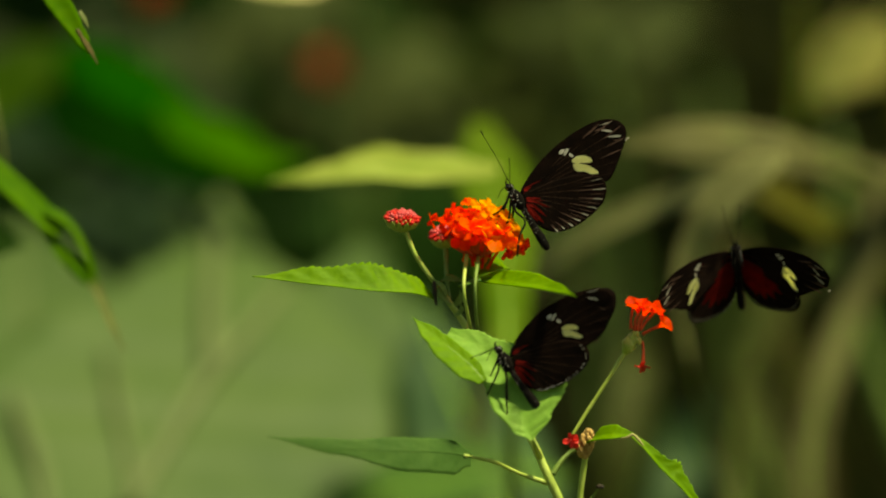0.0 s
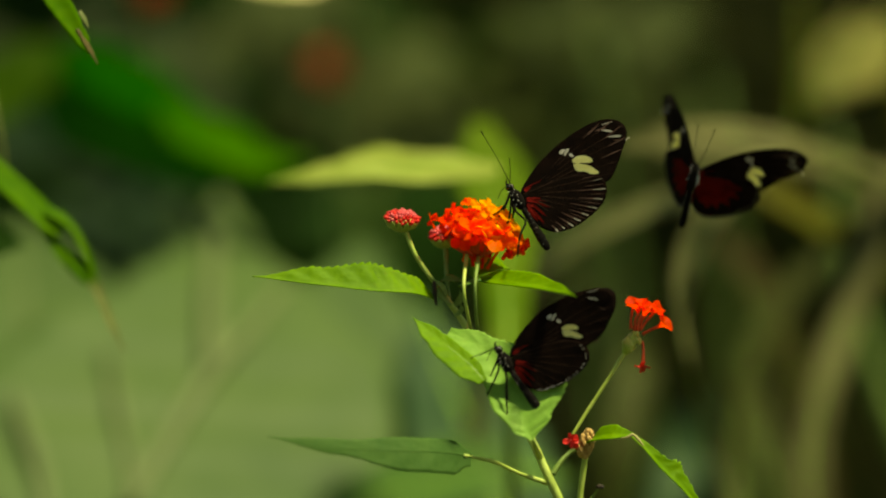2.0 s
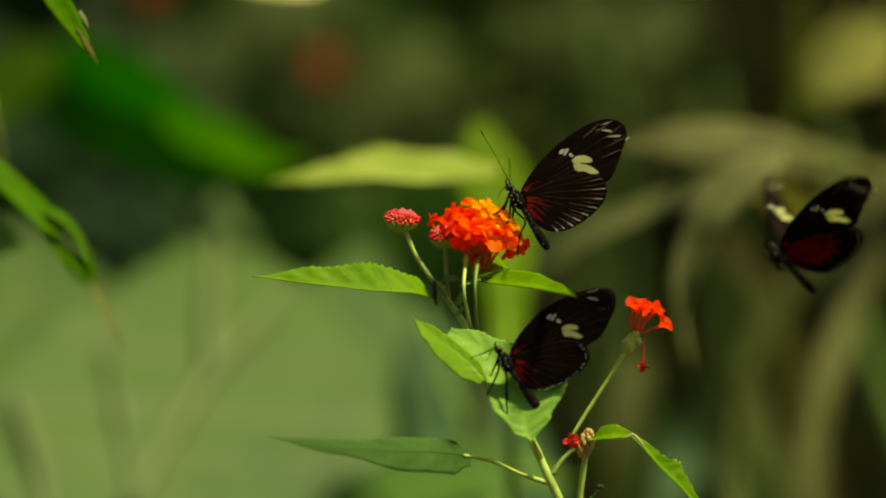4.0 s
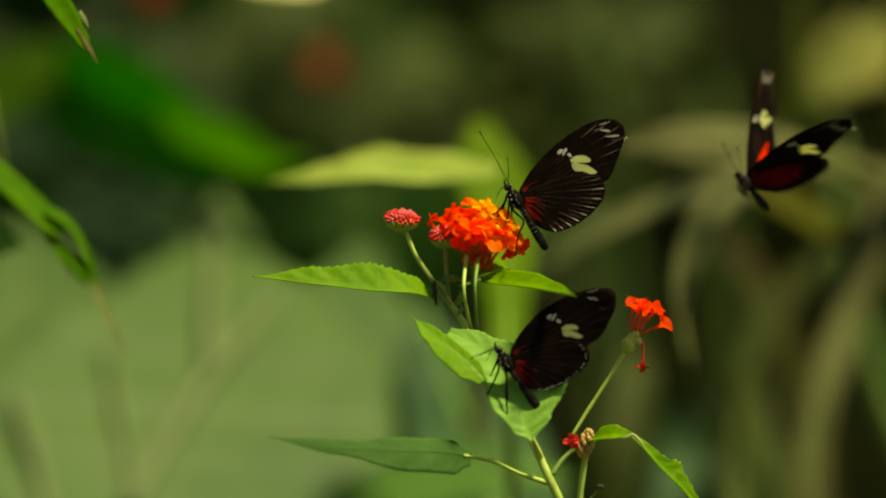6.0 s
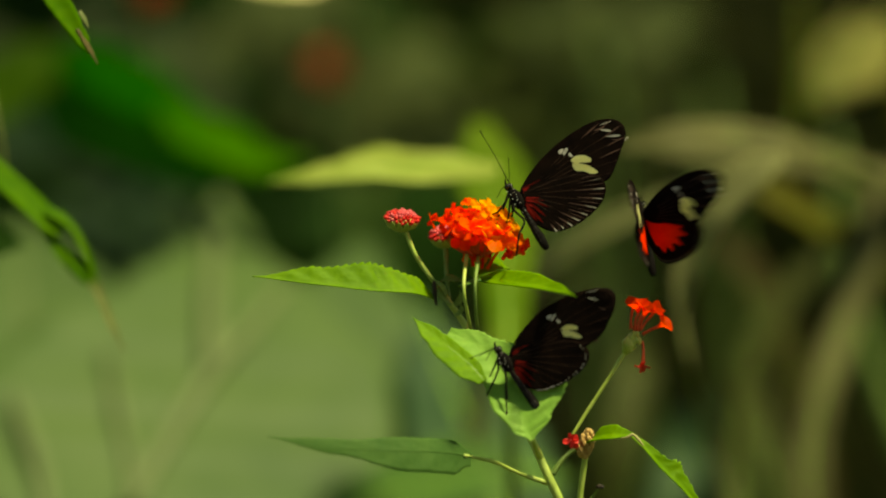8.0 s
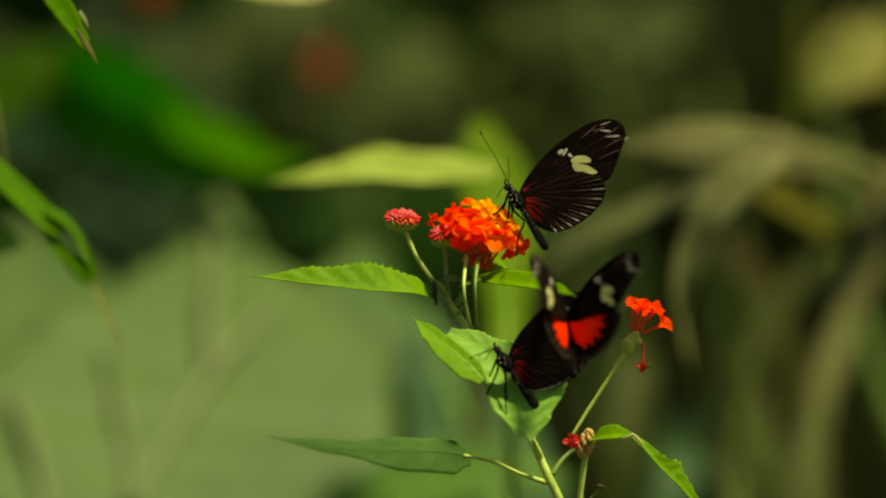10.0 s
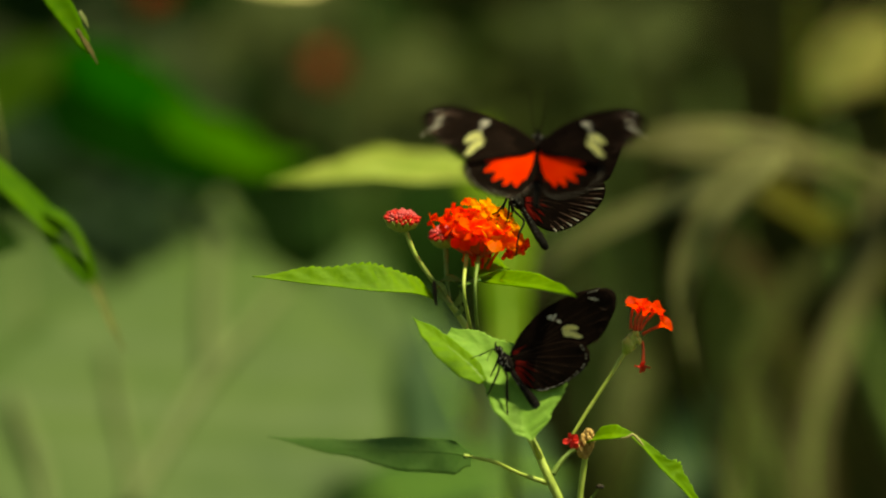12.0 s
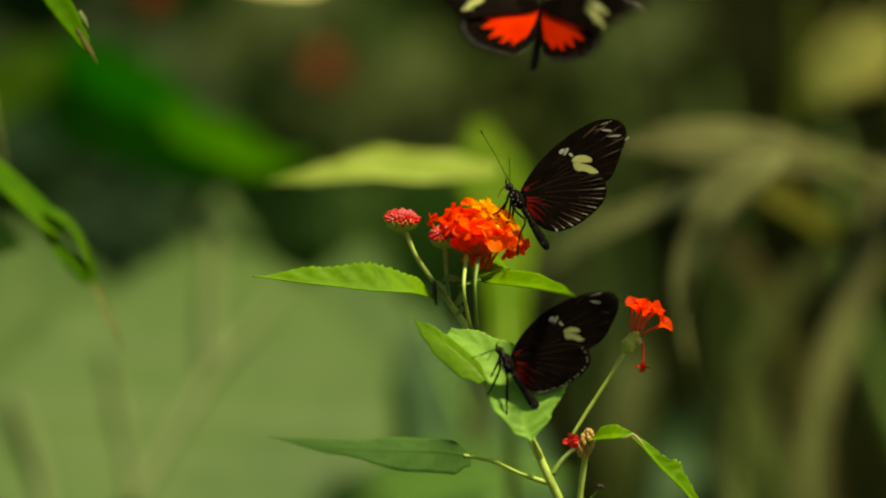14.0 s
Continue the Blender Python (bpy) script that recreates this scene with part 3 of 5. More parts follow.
# ---- blades of grass at the edge of the view ----
def grasses():
    green = surface("grass_blade_green", (0.040, 0.130, 0.0024), (0.080, 0.186, 0.0048), 60, 0.6, 0.4, 0.4, (1.1, 1.1, 0.4), 0.06)
    tip = surface("grass_blade_dry", (0.092, 0.1196, 0.0276), (0.1564, 0.1748, 0.046), 200, 0.6, 0.4, 0.2)
    brown = surface("grass_blade_brown", (0.0552, 0.046, 0.00736), (0.1104, 0.0828, 0.0184), 200, 0.7, 0.4, 0.2)
    d = 0.095
    g = thing("grass_clump", "long green reed blade with torn hole and dry tip", "reed")
    base = [(-0.26, d, -0.02), (-0.235, d, 0.45), (-0.19, d, 0.85), (-0.155, d, 0.955), at(-126.0, 27.6, d)]
    face = (0.35, -0.75, 0.55)
    leaf(g, base + [at(-117.0, 19.3, d), at(-109.6, 12.5, d), at(-103.9, 7.0, d), at(-100.9, 3.9, d)], [0.001, 0.003, 0.0036, 0.0038, 0.0040, 0.0040, 0.0042, 0.0040, 0.0020], face, green, 0.0002, "blade", n=70, m=4, fold=0.10, wave=0.03)
    leaf(g, [at(-105.1, 10.3, d), at(-101.3, 8.4, d), at(-97.9, 5.4, d), at(-95.2, 0.7, d), at(-93.1, -4.3, d), at(-91.5, -10.0, d)], [0.0014, 0.0018, 0.0013, 0.0012, 0.0011, 0.0006], face, green, 0, "blade", "strip of blade beside a torn hole", n=30, m=3, fold=0.2)
    leaf(g, [at(-106.6, 6.1, d), at(-103.3, 1.9, d), at(-100.3, -2.2, d), at(-97.3, -5.5, d), at(-94.6, -7.8, d), at(-91.9, -10.3, d)], [0.0012, 0.0016, 0.0018, 0.0018, 0.0020, 0.0006], face, green, 0, "blade", "ragged strip of blade under a torn hole", n=30, m=3, fold=0.1, ragged=0.2)
    leaf(g, [at(-100.3, 0.1, d), at(-97.9, -3.1, d), at(-95.7, -5.5, d), at(-93.6, -7.6, d), at(-91.6, -10.3, d)], [0.0004, 0.0018, 0.0026, 0.0024, 0.0006], face, green, 0, "blade", n=20, m=3, fold=0.1)
    leaf(g, [at(-92.7, -8.5, d), at(-90.4, -13.3, d), at(-87.9, -19.3, d), at(-83.9, -27.5, d)], [0.0016, 0.0013, 0.0011, 0.0002], (0.4, -0.85, 0.2), tip, 0.0002, "blade", "dry straw-coloured blade tip", n=24, m=3, fold=0.4)
    s = thing("dry_stalk", "thin straw-coloured dry stalk", "stalk")
    part("stalk", tube(bmesh.new(), [at(-115.2, 21.3, d + 0.02), at(-116.3, 26.3, d + 0.02), at(-117.5, 32.7, d + 0.02), at(-123.0, 56.9, d + 0.03), (-0.16, d + 0.06, 1.0), (-0.2, d + 0.08, 0.7), (-0.2, d + 0.06, -0.02)], [0.0002, 0.0006, 0.0006, 0.0008, 0.001, 0.0012, 0.0015], 50, 6), tip, s)
    u = thing("reed_blade", "green reed blade hanging down with a browned tip", "reed")
    d = 0.02
    leaf(u, [(-0.30, 0.10, -0.02), (-0.28, 0.08, 0.6), (-0.20, 0.05, 1.02), (-0.125, d, 1.02), at(-106.3, 71.8, d), at(-100.9, 63.6, d), at(-95.8, 55.7, d), at(-93.4, 51.6, d)], [0.001, 0.003, 0.004, 0.0036, 0.0034, 0.0034, 0.0022, 0.0004], (0.25, -0.85, 0.45), green, 0.0003, "blade", n=70, m=3, fold=0.2, ragged=0.15)
    leaf(u, [at(-96.7, 58.1, d), at(-93.7, 53.3, d), at(-91.2, 48.8, d)], [0.0004, 0.0006, 0.0002], (0.25, -0.85, 0.45), brown, 0, "blade", "withered brown blade tip", n=16, m=2, fold=0.4, ragged=0.5)
    leaf(u, [at(-96.1, 62.8, d - 0.004), at(-94.9, 61.0, d - 0.004), at(-93.7, 58.4, d - 0.004)], [0.0006, 0.0007, 0.0002], (0.4, -0.85, 0.3), tip, 0, "blade", "pale torn shred", n=10, m=2)
    # a blurred leaf at the edge
    d = 0.16
    w = thing("shrub_leaf", "dark green leaf on a thin stalk", "leaf")
    leaf(w, [at(-140.9, 0.7, d), at(-126.0, 1.9, d), at(-117.0, 1.9, d), at(-109.9, 1.0, d)], [0.001, 0.004, 0.0045, 0.0004], (0.1, -0.9, 0.2), G_DEEP, 0.0004, "blade", n=24)
    part("stalk", tube(bmesh.new(), [at(-140.1, 0.7, d), (-0.2, d, 0.8), (-0.22, d, -0.02)], [0.0008, 0.0012, 0.002], 20, 6), STEM_DARK, w)


grasses()


# ---- thicket behind ----
def thicket():
    def plant(name, label, cat="plant"):
        return thing(name, label, cat)

    face = (0.10, -0.72, 0.69)
    # broad sage leaves with pale ribs
    a = plant("broad_leaf_plant", "large greyish green leaf with pale ribs", "large leaf")
    big = leaf(a, [at(-72.2, -95.4, .29), at(-67.8, -65.5, .33), at(-64.0, -43.9, .36), at(-61.0, -26.7, .385), at(-59.1, -11.8, .41), at(-58.5, 1.6, .44), at(-58.5, 14.3, .47)], [0.0220, (0.0805, 0.0618), (0.0820, 0.0667), (0.0637, 0.0617), (0.0334, 0.0373), 0.0129, 0.0028], face, G_SAGE, 0, "blade", n=60, m=8, fold=0.01, quilt=0.006, wave=0.01)
    for pts, w in (([at(-41.6, -9.6, 0.416), at(-51.3, -21.5, 0.392), at(-60.9, -31.9, 0.374), at(-72.2, -49.9, 0.348), at(-83.4, -68.5, 0.322)], 15), ([at(-58.5, 13.6, 0.464), at(-60.3, 1.6, 0.435), at(-61.2, -14.8, 0.400), at(-60.9, -31.2, 0.375)], 17), ([at(-88.4, -25.2, 0.375), at(-86.4, -38.7, 0.358), at(-83.4, -53.6, 0.340), at(-81.2, -68.5, 0.323)], 8), ([at(-114.0, -37.2, 0.351), at(-110.3, -47.6, 0.339), at(-106.6, -58.1, 0.328), at(-103.6, -73.0, 0.311)], 12)):
        part("midrib", tube(bmesh.new(), pts, [w * 0.00014, w * 0.00022, w * 0.00022], 24, 8), G_RIB, big)
    part("stalk", tube(bmesh.new(), [at(-71.9, -93.9, .295), at(-73.7, -113.3, .30), (-0.13, .46, 0.5), (-0.12, .46, -0.03)], [0.004, 0.004, 0.006, 0.010], 30, 8), STEM_DARK, a)
    a = plant("broad_leaf_plant", "wide greyish green leaf with a faint pale rib", "large leaf")
    leaf(a, [at(-103.6, -98.4, .33), at(-106.6, -65.5, .37), at(-108.1, -41.6, .40), at(-110.3, -16.3, .44), at(-112.5, 6.1, .48)], [0.0114, 0.0347, 0.0375, 0.0380, 0.0101], face, G_SAGE, 0.003, "blade", rib_material=G_RIB, n=40, m=6, fold=0.04, wave=0.03)
    part("stalk", tube(bmesh.new(), [at(-103.6, -96.9, .335), (-0.20, .46, 0.5), (-0.19, .50, -0.03)], [0.003, 0.005, 0.008], 20, 7), STEM_DARK, a)
    a = plant("broad_leaf_plant", "broad green leaf with a greyish bloom", "large leaf")
    leaf(a, [at(-51.3, -98.4, .34), at(-42.4, -65.5, .38), at(-33.4, -41.6, .41), at(-26.0, -20.7, .44), at(-20.0, 0.9, .48)], [0.0116, 0.0366, 0.0373, 0.0280, 0.0053], face, G_SAGE, 0, "blade", n=40, m=6, fold=0.04, wave=0.03)
    part("stalk", tube(bmesh.new(), [at(-51.3, -96.9, .345), (-0.05, .46, 0.5), (-0.05, .50, -0.03)], [0.003, 0.005, 0.008], 20, 7), STEM_DARK, a)
    # duller leaves under the shrub
    e = plant("dull_leaf_plant", "broad dull green leaf behind the shrub", "large leaf")
    leaf(e, [at(21.8, -98.4, .30), at(16.6, -74.5, .34), at(9.1, -53.6, .37), at(1.6, -35.7, .40), at(-5.8, -13.3, .43)], [0.0112, 0.0229, 0.0231, 0.0178, 0.0020], face, G_TEAL, 0.002, "blade", n=40, m=6, fold=0.06, wave=0.04)
    part("stalk", tube(bmesh.new(), [at(21.8, -96.9, .305), (0.03, 0.45, 0.5), (0.03, 0.48, -0.03)], [0.003, 0.004, 0.006], 20, 7), STEM_DARK, e)
    e = plant("dull_leaf_plant", "low green leaf lying below the flowers", "large leaf")
    leaf(e, [at(-39.4, -84.9, .33), at(-21.5, -68.5, .33), at(-0.6, -61.0, .33), at(17.3, -58.1, .33), at(33.7, -61.0, .34)], [0.0019, 0.0133, 0.0152, 0.0114, 0.0015], (0.0, -0.7, 0.7), G_LOW, 0.0015, "blade", n=36, m=5, fold=0.06, wave=0.04)
    part("stalk", tube(bmesh.new(), [at(-39.1, -84.6, .33), (-0.04, 0.40, 0.5), (-0.04, 0.43, -0.03)], [0.003, 0.004, 0.006], 20, 7), STEM_DARK, e)
    # strap leaf that arches over a dark hollow
    b = plant("strap_leaf_plant", "vivid green strap leaf arching over a dark hollow", "large leaf")
    # one leaf in three greens, the brightest painting the sun on its end
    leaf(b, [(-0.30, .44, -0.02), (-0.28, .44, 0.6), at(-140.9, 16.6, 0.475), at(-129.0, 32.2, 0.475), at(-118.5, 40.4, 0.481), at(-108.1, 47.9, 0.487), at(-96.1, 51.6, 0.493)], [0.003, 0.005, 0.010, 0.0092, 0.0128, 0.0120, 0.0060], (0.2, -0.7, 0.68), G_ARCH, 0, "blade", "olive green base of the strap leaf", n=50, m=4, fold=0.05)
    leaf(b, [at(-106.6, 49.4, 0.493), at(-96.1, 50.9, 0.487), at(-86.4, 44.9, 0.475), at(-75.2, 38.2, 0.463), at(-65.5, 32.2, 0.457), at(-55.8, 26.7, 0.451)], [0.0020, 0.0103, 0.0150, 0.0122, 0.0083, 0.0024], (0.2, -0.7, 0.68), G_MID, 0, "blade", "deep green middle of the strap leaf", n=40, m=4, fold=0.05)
    leaf(b, [at(-75.2, 37.5, 0.454), at(-66.3, 31.2, 0.445), at(-57.3, 27.3, 0.439), at(-48.4, 22.8, 0.433), at(-35.7, 23.7, 0.433)], [0.0023, 0.0090, 0.0098, 0.0066, 0.0012], (0.15, -0.75, 0.63), G_SUN_END, 0, "blade", "drooping end of the strap leaf, coloured brighter for sunlight", n=40, m=4, fold=0.1)
    # added dark blade: its colour paints the shade of the hollow
    leaf(b, [at(-108.1, 43.4, .51), at(-94.6, 36.0, .51), at(-81.2, 30.0, .51), at(-67.8, 23.3, .51), at(-52.8, 16.6, .51)], [0.0061, 0.0162, 0.0152, 0.0121, 0.0020], (0.1, -0.9, 0.3), G_HOLLOW_SHADE, 0, "blade", "dark green sheet that paints the shade in the hollow", n=30, m=4, fold=0.05)
    # lime leaf and its upright neighbour
    c = plant("lime_leaf_plant", "pale yellow-green leaves catching the sun", "large leaf")
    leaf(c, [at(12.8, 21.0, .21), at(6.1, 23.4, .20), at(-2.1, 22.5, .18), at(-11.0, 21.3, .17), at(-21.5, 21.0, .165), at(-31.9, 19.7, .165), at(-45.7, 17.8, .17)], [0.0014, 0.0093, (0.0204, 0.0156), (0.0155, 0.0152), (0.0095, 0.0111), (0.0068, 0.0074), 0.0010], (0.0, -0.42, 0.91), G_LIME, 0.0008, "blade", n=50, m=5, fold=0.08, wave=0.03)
    leaf(c, [at(18.1, -37.2, .19), at(17.0, -22.2, .21), at(16.7, -8.8, .23), at(15.8, 6.1, .26), at(12.8, 19.6, .285), at(9.9, 33.7, .31)], [0.0017, 0.0062, 0.0080, 0.0107, 0.0120, 0.0040], (0.1, -0.75, 0.65), G_LOBE, 0.0008, "blade", n=40, m=4, fold=0.1)
    part("stalk", tube(bmesh.new(), [at(18.1, -36.4, .192), at(18.1, -47.6, .20), (0.03, .33, 0.6), (0.03, .33, -0.03)], [0.001, 0.002, 0.003, 0.005], 30, 8), STEM_DARK, c)
    # pale leaf edge along the top
    d = 0.20
    e = plant("overhanging_leaf", "pale leaf hanging in from above on a long stalk", "leaf")
    leaf(e, [at(-57.3, 69.1, d), at(-46.9, 67.9, d), at(-36.4, 67.3, d), at(-25.2, 69.4, d)], [0.0008, 0.0042, 0.0045, 0.0004], (0.0, -0.5, 0.86), STRAW_PALE, 0.0005, "blade", n=24)
    part("stalk", tube(bmesh.new(), [at(-57.3, 69.1, d), (-0.09, d + 0.02, 1.04), (-0.24, d + 0.05, 1.0), (-0.3, d + 0.05, -0.03)], [0.0006, 0.001, 0.0015, 0.003], 30, 6), STEM_DARK, e)

    # dry arching fronds
    f = plant("dry_frond_clump", "arching dry straw-coloured fronds", "dry grass")

    def frond(x, d, w, m, pts, way=(0.1, -0.85, 0.5)):
        """A blade rising from its foot at x through the points to its tip."""
        lo = Vector(pts[0])
        foot = Vector((x, d + 0.02, -0.03))
        leaf(f, [foot, foot.lerp(lo, 0.6) + Vector((0.01, 0, 0.05))] + pts, [w * 0.4, w * 0.6] + [w * 0.9] * (len(pts) - 1) + [w * 0.35], way, m, 0.0006, "blade", n=60, m=3, fold=0.2)

    aside = (0.62, -0.72, 0.3)
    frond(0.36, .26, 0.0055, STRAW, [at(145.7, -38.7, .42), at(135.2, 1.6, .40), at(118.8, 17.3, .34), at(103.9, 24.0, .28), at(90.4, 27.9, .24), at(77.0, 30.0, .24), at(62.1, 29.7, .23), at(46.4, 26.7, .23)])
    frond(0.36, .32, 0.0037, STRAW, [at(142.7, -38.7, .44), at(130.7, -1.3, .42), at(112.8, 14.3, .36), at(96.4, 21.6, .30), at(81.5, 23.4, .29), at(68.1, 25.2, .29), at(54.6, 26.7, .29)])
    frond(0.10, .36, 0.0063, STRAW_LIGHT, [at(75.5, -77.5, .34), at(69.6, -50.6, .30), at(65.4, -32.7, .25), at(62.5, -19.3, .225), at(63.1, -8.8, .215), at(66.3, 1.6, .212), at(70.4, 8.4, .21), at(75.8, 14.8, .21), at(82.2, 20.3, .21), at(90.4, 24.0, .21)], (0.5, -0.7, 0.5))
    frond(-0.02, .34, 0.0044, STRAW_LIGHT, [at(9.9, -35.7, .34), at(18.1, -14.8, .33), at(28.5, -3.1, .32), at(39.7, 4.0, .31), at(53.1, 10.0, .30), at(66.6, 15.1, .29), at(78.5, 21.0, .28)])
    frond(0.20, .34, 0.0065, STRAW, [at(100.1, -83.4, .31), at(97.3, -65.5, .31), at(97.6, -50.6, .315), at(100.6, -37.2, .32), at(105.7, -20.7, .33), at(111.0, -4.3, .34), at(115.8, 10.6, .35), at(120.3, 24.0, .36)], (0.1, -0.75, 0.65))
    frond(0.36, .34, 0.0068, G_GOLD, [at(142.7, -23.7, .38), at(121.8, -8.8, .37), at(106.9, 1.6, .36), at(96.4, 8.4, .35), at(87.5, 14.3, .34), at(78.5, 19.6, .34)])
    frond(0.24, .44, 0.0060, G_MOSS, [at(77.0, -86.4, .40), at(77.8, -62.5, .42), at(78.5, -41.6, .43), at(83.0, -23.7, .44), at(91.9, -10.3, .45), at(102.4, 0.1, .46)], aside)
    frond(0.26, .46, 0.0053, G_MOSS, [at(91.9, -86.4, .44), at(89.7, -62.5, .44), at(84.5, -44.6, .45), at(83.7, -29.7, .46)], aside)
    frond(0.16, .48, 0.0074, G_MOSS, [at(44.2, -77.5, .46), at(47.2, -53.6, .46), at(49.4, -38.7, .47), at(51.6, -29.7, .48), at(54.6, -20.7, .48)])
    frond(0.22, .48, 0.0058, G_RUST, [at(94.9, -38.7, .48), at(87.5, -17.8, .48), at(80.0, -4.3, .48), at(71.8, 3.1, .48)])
    frond(0.12, .50, 0.0103, G_TEAL, [at(57.6, -83.4, .46), at(62.1, -65.5, .47), at(64.3, -53.6, .48), at(69.6, -41.6, .48)])
    # sunlit yellowish bough end
    g = plant("yellowed_shrub", "yellowing shrub leaves in the light", "shrub")
    for k, (m, w, pts) in enumerate((
            (G_YELLOW, 54, [at(100.1, 38.2, .49), at(103.6, 45.7, .49), at(106.0, 53.1, .49), at(107.3, 62.1, .49)]),
            (G_YELLOW, 52, [at(106.9, 41.2, .50), at(111.3, 47.9, .50), at(114.6, 54.6, .50), at(117.3, 62.8, .50)]),
            (G_GOLD, 40, [at(126.3, 24.0, .50), at(125.1, 36.0, .50), at(123.3, 47.9, .50), at(122.5, 59.9, .50)]),
            (G_GOLD, 24, [at(93.7, 31.5, .52), at(94.9, 41.9, .52), at(95.2, 52.4, .52), at(94.6, 70.3, .52)]))):
        leaf(g, pts, [0.003, w * 0.00021, w * 0.00018, 0.001], (0.1 * k - 0.2, -0.8, 0.6), m, 0.001, "leaf", n=24, m=3, fold=0.1)
    part("stem", tube(bmesh.new(), [at(103.9, 30.9, .56), at(106.9, -8.8, .56), (0.3, .56, 0.5), (0.3, .56, -0.03)], [0.002, 0.004, 0.006, 0.01], 24, 7), STEM_DARK, g)
    # red lantana heads far behind
    faded = surface("far_petals", (0.38, 0.035, 0.010), (0.48, 0.06, 0.016), 60, 0.7, 0.2)
    d = 0.70
    for c2, w in ((Vector(at(-31.6, 48.2, .70)), 0.0070), (Vector(at(-76.7, 68.2, .70)), 0.0065)):
        h = tagged(plant("red_flower", "distant red lantana flower on a thin stem", "flower"), group="distant red flowers")
        bm = bmesh.new()
        rnd = random.Random(int(c2.x * 9000))
        for k in range(40):
            v = Vector([rnd.gauss(0, 1) for _ in range(3)]).normalized()
            ball(bm, c2 + v * w * 0.75, w * 0.28, 6, 5)
        tagged(part("petals", bm, faded, h), kind="stuff")
        part("stem", tube(bmesh.new(), [c2, c2 + Vector((0.02, 0.02, -0.2)), (c2.x + 0.05, d + 0.05, -0.03)], [0.001, 0.0015, 0.003], 20, 6), STEM_DARK, h)

    # shrubs of large leaves in the middle distance: centres of their boughs, spread, leaves on each
    rnd = random.Random(21)
    for boughs, d, spread, count, m, size, lab in (
            ([at(-45.4, 49.4, .78), at(-33.4, 37.5, .78), at(-21.5, 43.4, .78), at(-12.5, 37.5, .78), at(-26.0, 52.4, .78), at(-39.4, 56.9, .78), at(-6.6, 37.5, .78), at(-31.9, 46.4, .78), at(-15.5, 47.9, .78)], 0.78, 0.014, 4, G_HAZE, 0.024, "shrub with greyish olive leaves"),
            ([at(-74.5, 56.1, .8), at(-112.5, 62.8, .8), at(-67.8, 47.9, .8)], 0.8, 0.018, 4, G_SHADE, 0.022, "shrub with dull green leaves"),
            ([at(30.0, 63.6, .7), at(41.2, 64.3, .7), at(48.7, 59.9, .7), at(55.4, 56.6, .7)], 0.7, 0.010, 3, G_HAZE, 0.018, "shrub with greyish olive leaves"),
            ([at(27.8, 41.2, .8), at(38.2, 38.2, .8), at(48.7, 39.7, .8), at(21.8, 36.0, .8)], 0.8, 0.016, 4, G_OLIVE, 0.020, "shrub with dull olive leaves"),
            # near-black leaves here and below fill the thicket's gaps with painted shade
            ([at(68.1, 59.9, 1.0), at(75.5, 56.9, 1.0), at(72.5, 65.8, 1.0)], 1.0, 0.020, 3, G_GAP_SHADE, 0.026, "shrub coloured near black to paint shaded gaps in the thicket"),
            ([at(-87.2, 9.1, .7), at(-94.6, 0.1, .7), at(-79.7, 0.1, .7), at(-90.1, 16.6, .7), at(-108.1, 10.6, .7)], 0.7, 0.020, 4, G_TEAL, 0.024, "shrub with bluish green leaves"),
            ([at(-108.1, 56.9, 1.3), at(-93.1, 47.9, 1.3), at(-72.2, 56.9, 1.3), at(-102.1, 30.0, 1.3), at(-81.2, 21.0, 1.3), at(-57.3, 47.9, 1.3), at(-54.3, 21.0, 1.3), at(-60.3, 62.8, 1.3), at(-33.4, 9.1, 1.3), at(-18.5, 7.6, 1.3), at(-108.1, 16.6, 1.3)], 1.3, 0.05, 9, G_DEEP, 0.040, "shrub with green leaves darkened for the shade behind"),
            ([at(6.9, 56.9, 1.4), at(17.3, 47.9, 1.4), at(32.2, 50.9, 1.4), at(47.2, 47.9, 1.4), at(65.1, 39.0, 1.4), at(81.5, 47.9, 1.4), at(83.0, 61.3, 1.4), at(32.2, -5.8, 1.4), at(9.9, 39.0, 1.4), at(99.4, 28.5, 1.4), at(-12.5, 62.8, 1.4)], 1.4, 0.05, 9, G_GAP_SHADE, 0.040, "shrub coloured near black to paint shaded gaps in the thicket"),
            ([at(47.2, -1.3, 1.3), at(77.0, 0.1, 1.3), at(75.5, -13.3, 1.3), at(38.2, -38.7, 1.3), at(51.6, -44.6, 1.3), at(66.6, -29.7, 1.3), at(112.8, -41.6, 1.3), at(112.8, -59.6, 1.3), at(91.9, -5.8, 1.3), at(54.6, -62.5, 1.3), at(89.0, -56.6, 1.3)], 1.3, 0.05, 9, G_GAP_SHADE, 0.040, "shrub coloured near black to paint shaded gaps in the thicket")):
        s = tagged(plant("shrub", lab, "shrub"), group="thicket shrubs")
        boughs = [Vector(q) for q in boughs]
        mid = sum(boughs, Vector()) / len(boughs)
        foot = Vector((mid.x + 0.05, d + 0.2, -0.03))
        part("stem", tube(bmesh.new(), [foot, foot.lerp(mid, 0.5) + Vector((0.03, 0.10, 0)), mid + Vector((0, 0.12, 0))], [0.012, 0.008, 0.003], 16, 7), STEM_DARK, s)
        for q in boughs:
            for k in range(count):
                c3 = q + Vector((rnd.gauss(0, spread), rnd.uniform(-0.06, 0.10), rnd.gauss(0, spread)))
                o = Vector((rnd.uniform(-1, 1), rnd.uniform(-0.5, 0.2), rnd.uniform(-0.7, 0.5))).normalized() * size * rnd.uniform(0.8, 1.4)
